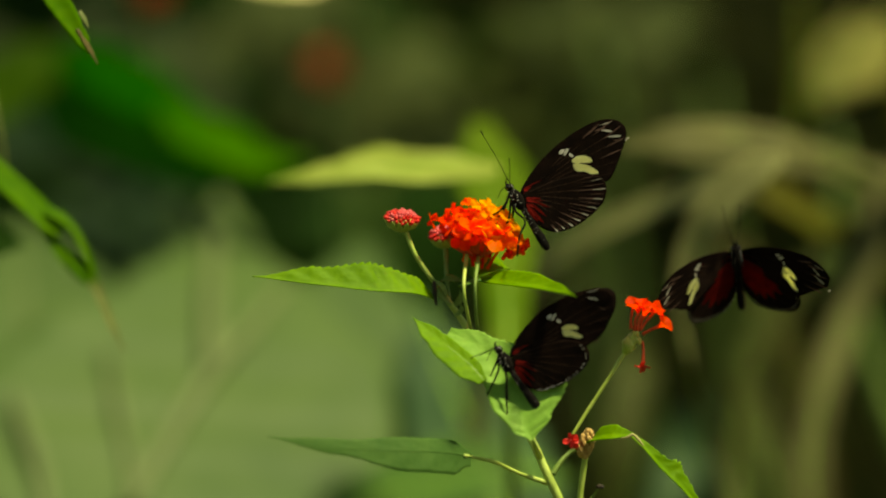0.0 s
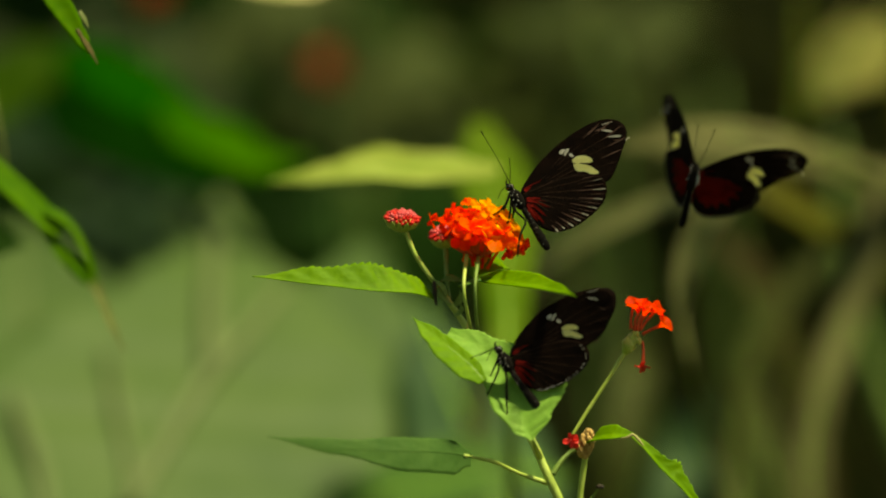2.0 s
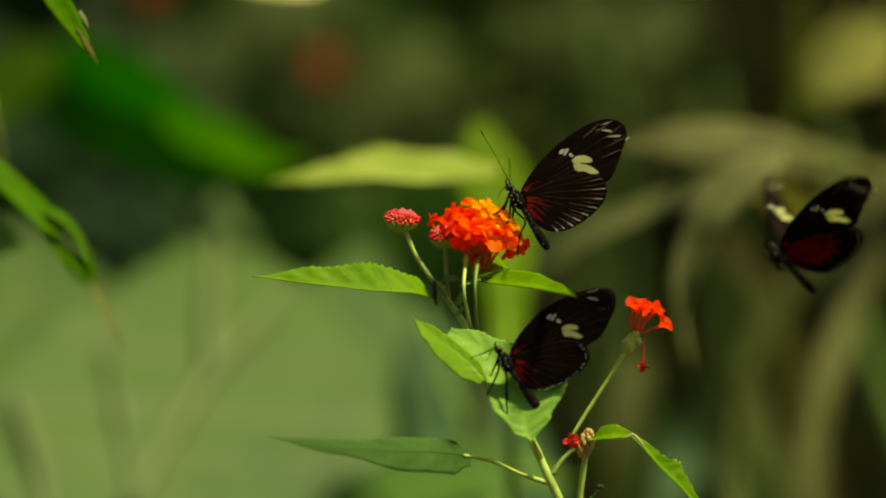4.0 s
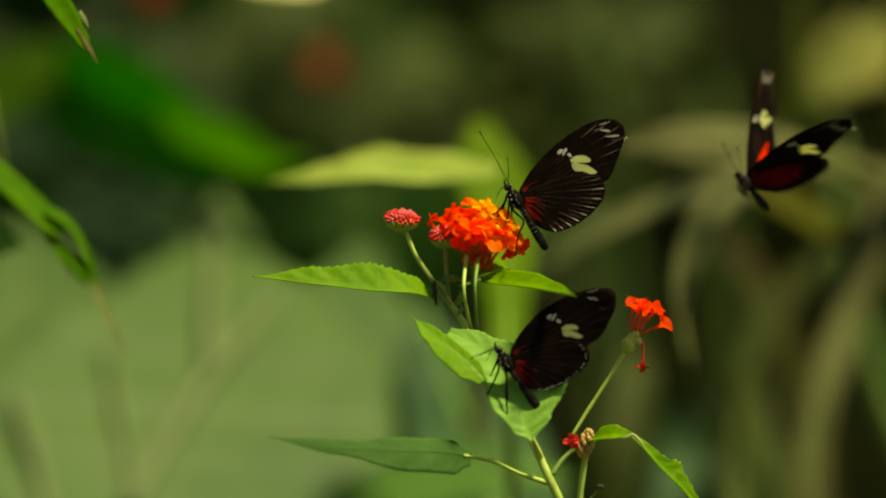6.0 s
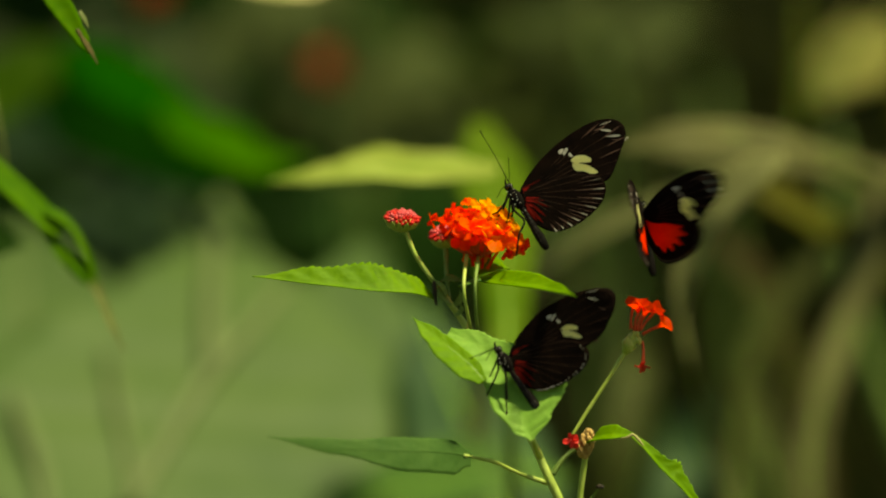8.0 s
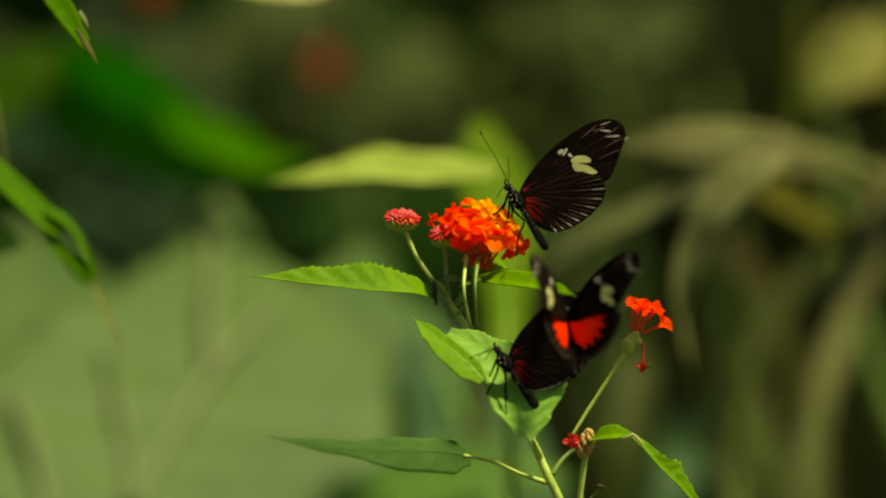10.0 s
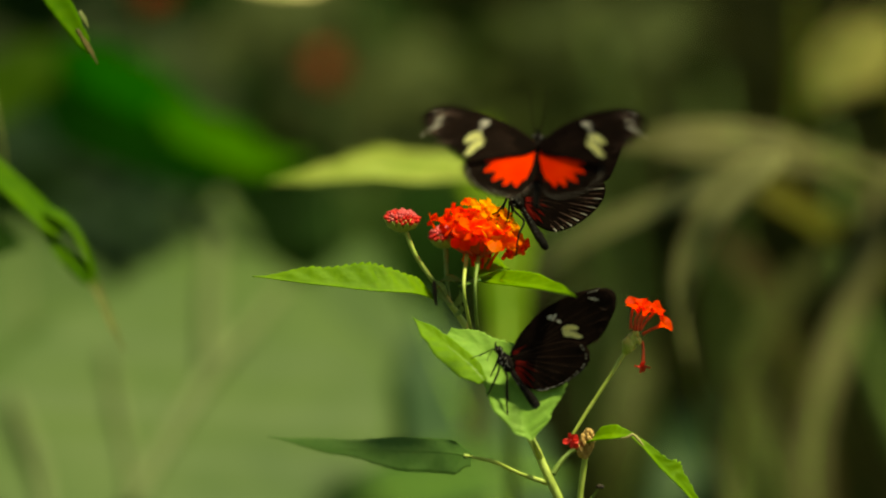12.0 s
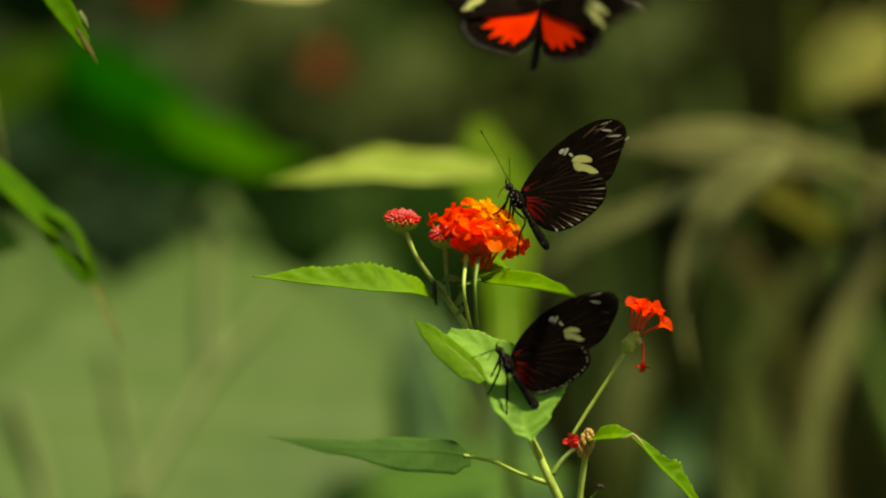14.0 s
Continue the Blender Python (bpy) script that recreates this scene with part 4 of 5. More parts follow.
                leaf(s, [c3 - o, c3 - o * 0.3 + Vector((0, 0, 0.004)), c3 + o * 0.4 + Vector((0, 0, 0.003)), c3 + o], [0.001, size * 0.42, size * 0.36, 0.001], (rnd.uniform(-0.5, 0.5), -0.7, rnd.uniform(0.2, 1)), m, 0, "leaf", n=10, m=2, fold=0.2)

    # far undergrowth
    bm = bmesh.new()
    for k in range(9000):
        c4 = Vector((rnd.uniform(-2.2, 2.2), rnd.uniform(2.2, 3.4), rnd.uniform(0.0, 2.3)))
        o = Vector((rnd.uniform(-1, 1), rnd.uniform(-1, 1), rnd.uniform(-1, 0.6))).normalized() * rnd.uniform(0.03, 0.07)
        n2 = Vector((rnd.uniform(-0.6, 0.6), rnd.uniform(-1, -0.2), rnd.uniform(0, 1))).normalized()
        sd = o.cross(n2).normalized() * o.length * 0.45
        v = [bm.verts.new(p) for p in (c4 - o, c4 + sd - o * 0.1, c4 + o, c4 - sd - o * 0.1)]
        bm.faces.new((v[0], v[1], v[2]))
        bm.faces.new((v[0], v[2], v[3]))
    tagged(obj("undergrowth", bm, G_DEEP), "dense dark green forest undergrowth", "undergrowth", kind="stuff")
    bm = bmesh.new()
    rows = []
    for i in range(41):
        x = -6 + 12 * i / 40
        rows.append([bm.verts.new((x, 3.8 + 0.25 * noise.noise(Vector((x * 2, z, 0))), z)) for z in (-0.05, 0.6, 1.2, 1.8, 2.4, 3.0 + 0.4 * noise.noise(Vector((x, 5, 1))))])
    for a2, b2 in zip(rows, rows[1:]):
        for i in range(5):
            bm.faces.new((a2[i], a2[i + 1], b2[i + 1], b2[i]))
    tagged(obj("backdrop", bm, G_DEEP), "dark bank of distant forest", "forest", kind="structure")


thicket()


# ---- unseen tree, added so that its crown shades the thicket ----
def tree():
    t = thing("tree", "unseen tree with a leafy crown, added to shade the thicket", "tree", at=(0, 0, 0))
    bark = surface("bark", (0.0552, 0.0414, 0.0276), (0.1196, 0.092, 0.0644), 20, 0.9, 0.9)
    bm = tube(bmesh.new(), [(1.9, 2.6, -0.1), (1.8, 2.6, 1.2), (1.6, 2.4, 2.4), (1.2, 2.0, 3.4)], [0.16, 0.12, 0.10, 0.05], 24, 12, 0.3)
    part("trunk", bm, bark, t)
    rnd = random.Random(8)
    for k in range(12):
        end = Vector((rnd.uniform(-1.3, 2.1), rnd.uniform(0.7, 3.3), rnd.uniform(2.8, 3.4)))
        st = Vector((1.6, 2.4, 2.4)).lerp(Vector((1.2, 2.0, 3.4)), rnd.random())
        part("limb", tube(bmesh.new(), [st, st.lerp(end, 0.5) + Vector((0, 0, 0.25)), end], [0.04, 0.025, 0.008], 14, 7, 0.2), bark, t)
    bm = bmesh.new()
    for k in range(13000):
        c = Vector((rnd.uniform(-2.4, 2.6), rnd.uniform(-0.8, 3.4), 3.0 + rnd.gauss(0, 0.22)))
        if ((c.x - 0.1) / 2.2) ** 2 + ((c.y - 1.40) / 1.95) ** 2 > 1 + 0.25 * min(0, noise.noise(c * 1.3)):
            continue
        if noise.noise(c * 2.3) < -0.12:
            continue
        c += Vector((0.55, 0.46, 0))
        o = Vector((rnd.uniform(-1, 1), rnd.uniform(-1, 1), rnd.uniform(-0.8, 0.2))).normalized() * rnd.uniform(0.04, 0.08)
        n2 = Vector((rnd.uniform(-0.6, 0.6), rnd.uniform(-0.6, 0.6), 1)).normalized()
        sd = o.cross(n2).normalized() * o.length * 0.45
        v = [bm.verts.new(p) for p in (c - o, c + sd - o * 0.1, c + o, c - sd - o * 0.1)]
        bm.faces.new((v[0], v[1], v[2]))
        bm.faces.new((v[0], v[2], v[3]))
    part("crown", bm, G_OLIVE, t)


tree()


# ---- fallen leaves and seedlings on the forest floor ----
def litter():
    rnd = random.Random(33)
    brown = surface("leaf_litter", (0.0322, 0.02024, 0.0092), (0.1012, 0.069, 0.0276), 30, 0.9, 0.5)
    for name, label, mat, count, lift in (("leaf_litter", "brown fallen leaves scattered over the soil", brown, 5000, 0.0), ("ground_cover", "low green seedlings and weeds on the forest floor", G_OLIVE, 7000, 0.12)):
        bm = bmesh.new()
        for k in range(count):
            a, r = rnd.uniform(0, 6.283), 4.5 * math.sqrt(rnd.random())
            x, y = r * math.cos(a), 0.6 + r * math.sin(a)
            if lift and noise.noise(Vector((x * 1.4, y * 1.4, 3))) < 0.0:
                continue
            c = Vector((x, y, -0.02 + lift * rnd.random() ** 2))
            o = Vector((rnd.uniform(-1, 1), rnd.uniform(-1, 1), rnd.uniform(-0.2, 0.5 if lift else 0.2))).normalized() * rnd.uniform(0.02, 0.05)
            sd = o.cross(Vector((rnd.uniform(-0.4, 0.4), rnd.uniform(-0.4, 0.4), 1))).normalized() * o.length * 0.45
            v = [bm.verts.new(p) for p in (c - o, c + sd - o * 0.1, c + o, c - sd - o * 0.1)]
            bm.faces.new((v[0], v[1], v[2]))
            bm.faces.new((v[0], v[2], v[3]))
        tagged(obj(name, bm, mat), label, "leaf litter" if not lift else "weeds", kind="stuff")


litter()


# ---- butterflies ----
MM = 0.001
FORE = [(0.00, 0.00), (0.24, 1.25), (4.56, 3.60), (9.85, 5.45), (16.79, 6.75), (23.12, 6.95), (27.20, 6.30), (30.00, 5.00), (31.90, 3.20), (32.30, 1.30), (31.30, -1.00), (28.40, -3.70), (25.20, -6.35), (23.00, -7.90), (20.51, -8.52), (16.12, -6.54), (8.98, -3.92), (3.03, -2.20)]
FORE_FLY = FORE[:8] + [(32.20, 2.87), (31.78, 1.03), (30.97, -0.58), (28.14, -2.35), (24.41, -4.44), (21.58, -6.20), (18.88, -7.18)] + FORE[15:]
FORE_REST = [(0.00, 0.00), (0.24, 1.25), (4.20, 3.80), (8.20, 5.30), (13.70, 6.75), (18.50, 6.90), (22.80, 6.55), (28.20, 5.10), (31.80, 3.40), (33.10, 1.20), (31.80, -1.60), (28.60, -4.20), (25.40, -6.10), (23.20, -6.80), (20.00, -7.00), (16.12, -6.00), (8.98, -3.92), (3.03, -2.20)]
HIND = [(0.00, 0.00), (4.20, -0.29), (11.96, -1.90), (18.16, -4.64), (20.20, -7.19), (19.95, -9.70), (18.60, -11.60), (16.40, -13.00), (12.60, -14.00), (8.14, -14.30), (5.10, -13.80), (2.94, -12.50), (1.17, -9.81), (-0.34, -7.14), (-0.65, -3.63)]
HIND_FEED = HIND[:10] + [(4.90, -13.90), (2.30, -12.90), (0.10, -10.60), (-1.30, -7.40), (-1.30, -3.63)]
HIND_REST = [(0.00, 0.00), (4.20, -0.29), (11.96, -1.90), (17.40, -4.20), (19.00, -6.50), (19.00, -9.00), (17.90, -10.60), (15.70, -11.70), (12.20, -12.35), (8.40, -12.55), (5.20, -12.10), (2.60, -11.40), (0.40, -9.60), (-0.90, -7.10), (-1.00, -3.63)]


def loop(pts, n):
    """A smooth closed outline."""
    p = [Vector((*q, 0)) for q in pts]
    out = []
    m = len(p)
    for i in range(n):
        s = i / n * m
        k = int(s)
        t = s - k
        a, b, c, d = (p[(k + j - 1) % m] for j in range(4))
        out.append(0.5 * (2 * b + (c - a) * t + (2 * a - 5 * b + 4 * c - d) * t * t + (3 * b - a - 3 * c + d) * t ** 3))
    return out


def bend(u, v):
    """The camber of a wing, in millimetres."""
    return -0.0016 * u * u + 0.05 * math.sin(u * 0.55) + 0.03 * math.sin(v * 1.1 + u * 0.3)


def inside(q, pts):
    """Whether a point lies within an outline."""
    odd = False
    for a, b in zip(pts, pts[1:] + pts[:1]):
        if (a[1] > q.y) != (b[1] > q.y) and q.x < a[0] + (q.y - a[1]) * (b[0] - a[0]) / (b[1] - a[1]):
            odd = not odd
    return odd


def sheet(pts, s, lift, n=0, thick=0.0, ragged=0.0, rings=5, seed=0, windows=()):
    """A thin curved sheet inside an outline (millimetres: out, forward); s mirrors it; lift raises it off the wing; windows are left open for paler scales."""
    bm = bmesh.new()
    line = loop(pts, n) if n else [Vector((*q, 0)) for q in pts]
    if ragged:
        for i, q in enumerate(line):
            if q.length > 14:
                q *= 1 + ragged * noise.noise(Vector((i * 0.9, seed, 0.3)))
    c = sum(line, Vector()) / len(line)
    layers = (lift + thick / 2, lift - thick / 2) if thick else (lift,)
    outer = []
    for z in layers:
        rows = []
        for k in range(1, rings + 1):
            f = k / rings
            rows.append([bm.verts.new(Vector((s * q.x, q.y, bend(q.x, q.y) + z)) * MM) for q in [c.lerp(p, f) for p in line]])
        mid = bm.verts.new(Vector((s * c.x, c.y, bend(c.x, c.y) + z)) * MM)
        m = len(line)
        for i in range(m):
            bm.faces.new((mid, rows[0][i], rows[0][(i + 1) % m]))
            for a, b in zip(rows, rows[1:]):
                bm.faces.new((a[i], b[i], b[(i + 1) % m], a[(i + 1) % m]))
        outer.append(rows[-1])
    if windows:
        def clear(v):
            q = Vector((s * v.co.x / MM, v.co.y / MM))
            return any(inside(q, w) for w in windows)
        bmesh.ops.delete(bm, geom=[f for f in bm.faces if all(clear(v) for v in f.verts)], context="FACES_ONLY")
    if thick:
        m = len(line)
        for i in range(m):
            bm.faces.new((outer[0][i], outer[1][i], outer[1][(i + 1) % m], outer[0][(i + 1) % m]))
    bmesh.ops.recalc_face_normals(bm, faces=bm.faces[:])
    return bm


def streak(a, b, w):
    """A tapered sliver from a to b."""
    a, b = Vector(a), Vector(b)
    t = (b - a).normalized()
    o = Vector((-t.y, t.x)) * w
    return [tuple(q) for q in (a, a.lerp(b, 0.35) + o * 0.7, a.lerp(b, 0.8) + o, b + o * 0.4, b - o * 0.4, a.lerp(b, 0.8) - o, a.lerp(b, 0.35) - o * 0.7)]


def edge_point(pts, angle):
    """Where a ray from the hinge at that angle meets an outline."""
    best = 0
    d = Vector((math.cos(radians(angle)), math.sin(radians(angle))))
    line = loop(pts, 160)
    for p, q in zip(line, line[1:] + line[:1]):
        e = (q - p).to_2d()
        det = d.x * -e.y + e.x * d.y
        if abs(det) > 1e-9:
            r = (p.x * -e.y + e.x * p.y) / det
            k = (d.x * p.y - d.y * p.x) / det
            if 0 <= k <= 1 and r > best:
                best = r
    return d * best


CREAMS = [[(15.83, 0.99), (17.52, 1.18), (19.38, 0.21), (20.44, -1.48), (19.72, -2.09), (17.73, -1.05), (15.95, 0.04)],
          [(15.54, -0.06), (17.14, -0.87), (18.82, -2.42), (19.80, -4.24), (20.10, -5.47), (18.46, -5.00), (17.07, -3.27), (15.37, -2.05)]]
SMALLS = [[(13.99, 4.56), (15.02, 4.81), (15.58, 4.29), (14.19, 3.74)], [(14.85, 3.68), (16.32, 4.36), (16.47, 3.75), (14.92, 2.94)], [(15.84, 2.73), (16.51, 2.67), (16.76, 1.65), (16.22, 1.62)]]
TIPS = [((24.64, 4.52), (27.65, 3.73), 0.25), ((26.32, 3.84), (28.71, 2.03), 0.3), ((26.66, 1.53), (30.13, -0.24), 0.3), ((27.55, 0.12), (29.50, -1.26), 0.15), ((31.09, -1.53), (31.73, -1.92), 0.25), ((26.69, 5.01), (30.04, 4.19), 0.12)]
FVEINS = [(27.49, 5.75), (30.81, 4.59), (32.24, 1.79), (31.61, -0.97), (29.26, -3.38), (26.52, -5.56), (23.54, -7.58)]


def butterfly(label, name="butterfly", fore=FORE, hind=HIND, dots=False, flying=False, tilt=0.0, legs=(), feelers=(), seed=0):
    """Body along y with the head forward, back up. Wings hang on hinges at the origin; z of a wing is its upper face."""
    b = thing(name, label, "butterfly", "butterflies")
    rnd = random.Random(seed)
    ax = -1.9

    def turned(rows, n=12, tip=0.0):
        bm = bmesh.new()
        prev = None
        for y, z, r in rows:
            row = [bm.verts.new(Vector((r * math.cos(a), y, z + r * 1.05 * math.sin(a))) * MM) for a in [2 * math.pi * i / n for i in range(n)]]
            if prev:
                for i in range(n):
                    bm.faces.new((prev[i], prev[(i + 1) % n], row[(i + 1) % n], row[i]))
            else:
                bm.faces.new(row)
            prev = row
        bm.faces.new(prev[::-1])
        bmesh.ops.recalc_face_normals(bm, faces=bm.faces[:])
        return bm

    part("thorax", turned([(-3.2, ax, 0.5), (-2.8, ax, 1.0), (-1.8, ax + 0.1, 1.4), (-0.3, ax + 0.15, 1.6), (1.2, ax + 0.1, 1.5), (2.2, ax, 1.1), (2.7, ax, 0.8)]), BODY, b)
    tl = math.tan(radians(tilt))
    ab = [(-2.6, 0.65), (-4.0, 0.78), (-6.0, 0.86), (-8.0, 0.94), (-10.0, 1.06), (-12.0, 1.18), (-14.0, 1.14), (-15.3, 0.9), (-15.9, 0.45)]
    rows = []
    for i, (y, r) in enumerate(ab):
        rows.append((y, ax + 0.1 - (y + 2.6) * tl, r))
        if 0 < i < len(ab) - 2:
            y2 = (y + ab[i + 1][0]) / 2
            rows.append((y2, ax + 0.1 - (y2 + 2.6) * tl, (r + ab[i + 1][1]) / 2 * 0.93))
    part("abdomen", turned(rows), BODY, b, "black abdomen dotted with white")
    head = part("head", ball(bmesh.new(), Vector((0, 3.5, ax)) * MM, 1.15 * MM, 12, 9, (1.0, 0.9, 1.0)), BODY, b)
    for s in (-1, 1):
        part("eye", ball(bmesh.new(), Vector((s * 0.85, 3.75, ax - 0.15)) * MM, 0.72 * MM, 10, 8), EYE_DARK, head)
        f = feelers or ((14.8, 2.0, 2.4),) * 2
        y, z, x = f[0 if s < 0 else 1]
        end = Vector((s * x, y, z))
        st = Vector((s * 0.5, 4.3, ax + 0.6))
        part("antenna", tube(bmesh.new(), [st * MM, (st.lerp(end, 0.5) + Vector((s * 0.3, 0, 0.2))) * MM, (st.lerp(end, 0.9)) * MM, end * MM], [0.00011, 0.00008, 0.00009, 0.00022], 18, 6), BODY, head)
        part("palp", tube(bmesh.new(), [Vector((s * 0.3, 4.2, ax - 0.3)) * MM, Vector((s * 0.35, 5.1, ax - 0.1)) * MM, Vector((s * 0.3, 5.7, ax + 0.5)) * MM], [0.0003, 0.00025, 0.0001], 6, 6), BODY, head)
    part("proboscis", tube(bmesh.new(), [Vector((0, 4.2, ax - 0.7)) * MM, Vector((0, 3.9, ax - 2.2)) * MM, Vector((0, 2.6, ax - 4.2)) * MM], [0.00012, 0.0001, 0.00007], 8, 5), BODY, head)
    spots = bmesh.new()
    for s in (-1, 1):
        for y, z, r in ((2.3, -1.3, 0.13), (1.4, -2.6, 0.15), (0.8, -1.3, 0.13), (0.2, -2.9, 0.15), (-0.6, -1.9, 0.16), (-1.3, -3.0, 0.13), (1.7, -1.8, 0.1), (0.1, -1.5, 0.1), (-1.6, -1.6, 0.12), (3.1, -1.2, 0.12), (3.7, -1.1, 0.14), (2.6, -2.8, 0.13)):
            ball(spots, Vector((s * (1.62 - 0.28 * abs(z + 1.9) ** 1.6 - 0.08 * abs(y + 0.1) ** 1.5), y, z)) * MM, r * MM, 6, 5)
        for i in range(9):
            y = -4.0 - i * 1.25 + rnd.uniform(-0.2, 0.2)
            for z, r in ((0.35, 0.09), (-0.45, 0.10)):
                z, r = z + rnd.uniform(-0.15, 0.15), r * rnd.uniform(0.6, 1.2)
                ball(spots, Vector((s * (0.82 if i < 4 else 0.99), y, ax + 0.1 - (y + 2.6) * tl + z)) * MM, r * MM, 5, 4)
    tagged(part("white_dots", spots, SPOT, b, "small white dots along the body"), kind="stuff")
    for pts in legs:
        part("leg", tube(bmesh.new(), [Vector(q) * MM for q in pts], [0.00034, 0.00029, 0.00019], 16, 6), BODY, b)
    creams = [[(17.6 + (u - 17.6) * 0.9, -1.9 + (v + 1.9) * 0.72) for u, v in p] for p in CREAMS] if dots else CREAMS
    wings = []
    for s in (-1, 1):
        f = part("forewing", sheet(fore, s, 0, 120, 0.09, 0.012, 16, seed, creams), WING, b, "black forewing with a cream patch")
        red = [tuple(edge_point(hind, -a) * k) for a, k in ((3, 0.20), (6, 0.54), (11, 0.68), (15, 0.62), (20, 0.73), (25, 0.62), (30, 0.75), (35, 0.63), (41, 0.78), (46, 0.65), (52, 0.79), (57, 0.65), (63, 0.77), (68, 0.62), (72, 0.62), (75, 0.34))]
        h = part("hindwing", sheet(hind, s, -0.22, 100, 0.09, 0.010, 14, seed + 5, [red] if flying else ()), WING, b, "black hindwing, red above" if flying else "black hindwing with red rays at its base")
        for e in FVEINS:
            a = Vector(e) * 0.22
            e2 = Vector(e) * 0.985
            k = a.lerp(e2, 0.5) + Vector((0, 0.4))
            part("vein", tube(bmesh.new(), [Vector((s * q.x, q.y, bend(q.x, q.y))) * MM for q in (a, a.lerp(k, 0.5), k, k.lerp(e2, 0.5), e2)], [0.00010, 0.00009, 0.00007], 14, 5), VEIN, f)
        for k in range(8):
            e2 = edge_point(hind, -8 - k * 9.3) * 0.97
            a = e2 * 0.2
            part("vein", tube(bmesh.new(), [Vector((s * q.x, q.y, bend(q.x, q.y) - 0.22)) * MM for q in (a, a.lerp(e2, 0.35), a.lerp(e2, 0.7), e2)], [0.00010, 0.00008, 0.00006], 10, 5), VEIN, h)
        for z in (0.13, -0.13):
            for p in creams:
                part("cream_patch", sheet(p, s, z, 28, 0, 0, 3), CREAM, f)
            for p in SMALLS:
                part("pale_spot", sheet(p, s, z, 16, 0, 0, 2), WHITE, f)
            for k, (a, e, w) in enumerate(TIPS):
                if not dots or k in (1, 3, 5):
                    part("pale_streak", sheet(streak(a, e, w), s, z, 0, 0, 0, 2), WHITE if k % 3 else WORN, f)
            if not dots:
                for k, e in enumerate(FVEINS[:5]):
                    e = Vector(e)
                    part("worn_streak", sheet(streak(e * (0.76 + 0.03 * (k % 2)), e * 0.97 + Vector((0, 0.25 * (k % 3 - 1))), 0.16), s, z, 0, 0, 0, 2), WORN, f)
        if flying:
            part("red_patch", sheet(red, s, -0.10, 90, 0, 0, 5), WING_RED, h, "bright red patch on the upper face")
            part("red_patch", sheet(red, s, -0.34, 90, 0, 0, 5), WING_DULL, h, "dull dark red patch on the under face")
            low = [(1.04, -1.16), (5.00, -1.84), (8.81, -2.76), (8.34, -3.53), (4.38, -2.85)]
            part("red_patch", sheet(low, s, -0.13, 24, 0, 0, 3), WING_DULL, f)
        for k in range(9):
            an = -20 - k * 7.2
            e2 = edge_point(hind, an)
            if flying:
                for g in (-1.6, 1.6):
                    p = edge_point(hind, an + g)
                    for z in (-0.09, -0.35):
                        part("white_streak", sheet(streak(p * 0.92, p * 0.975, 0.07), s, z, 0, 0, 0, 2), WHITE, h)
            elif dots:
                for g in (-1.4, 1.4):
                    p = edge_point(hind, an + g) * 0.965
                    part("white_spot", sheet([tuple(p + Vector((0.21 * math.cos(q), 0.21 * math.sin(q)))) for q in [i * math.pi / 4 for i in range(8)]], s, -0.35, 0, 0, 0, 1), WHITE, h)
            else:
                st = (0.62, 0.58, 0.64, 0.60, 0.66, 0.62, 0.70, 0.74, 0.82)[k] + rnd.uniform(-0.04, 0.04)
                wide = (0.075 + 0.014 * k) * rnd.uniform(0.7, 1.35)
                part("worn_streak", sheet(streak(e2 * st, e2 * 0.93, wide * 1.1), s, -0.345, 0, 0, 0, 2), WORN, h)
                part("white_streak", sheet(streak(e2 * (st * 0.35 + 0.62), e2 * rnd.uniform(0.96, 0.995), wide), s, -0.36, 0, 0, 0, 2), WHITE, h)
                part("worn_streak", sheet(streak(edge_point(hind, an + 3.6) * (st + 0.10), edge_point(hind, an + 3.6) * 0.975, 0.07), s, -0.35, 0, 0, 0, 2), WORN, h)
        for a, e, w in (((0.78, 1.27), (6.56, 0.71), 0.10), ((0.41, 0.10), (5.29, -0.79), 0.34), ((0.48, -0.64), (3.90, -1.34), 0.40), ((0.93, 0.66), (3.00, 0.61), 0.4)):
            part("red_ray", sheet(streak(e, a, w), s, -0.13, 0, 0, 0, 2), RAY_RED, f)
        for a, e, w in (((0.42, -1.31), (3.73, -3.33), 0.36), ((0.11, -1.82), (2.60, -4.04), 0.34), ((-0.20, -2.33), (1.24, -5.13), 0.36), ((-0.43, -2.71), (-0.05, -6.09), 0.36), ((-0.62, -3.30), (0.26, -7.86), 0.22), ((0.40, -1.64), (4.36, -4.59), 0.16)):
            part("red_ray", sheet(streak(e, a, w * 0.75), s, -0.36, 0, 0, 0, 2), RAY_RED, h)
        for a, e, w in (((-0.24, -3.53), (0.99, -9.53), 0.5), ((0.74, -3.08), (2.44, -8.32), 0.4), ((1.69, -2.96), (4.57, -6.82), 0.35), ((-0.80, -3.88), (-0.22, -8.09), 0.4)):
            part("dark_red_ray", sheet(streak(e, a, w), s, -0.345, 0, 0, 0, 2), WING_DULL, h)
        wings.append((f, h, s))
    return b, wings


def hung(s, lift, sweep):
    """The pose of a wing on its butterfly: raised by lift degrees, swept forward by sweep."""
    return pose(0, 0, 0, 0, -s * lift, 0) @ pose(0, 0, 0, 0, 0, s * sweep)


def stance(at, right, forward):
    """A pose from the place of the wing hinge, the insect's right and its heading."""
    f = Vector(forward).normalized()
    r = Vector(right)
    r = (r - f * r.dot(f)).normalized()
    u = r.cross(f)
    m = Matrix((r, f, u)).transposed().to_4x4()
    m.translation = at
    return m


def leg(*yz, x=0.6):
    """A leg through points (forward, up) in the plane beside the body."""
    return [(-x * (1 + 0.5 * i), y, z) for i, (y, z) in enumerate(yz)]


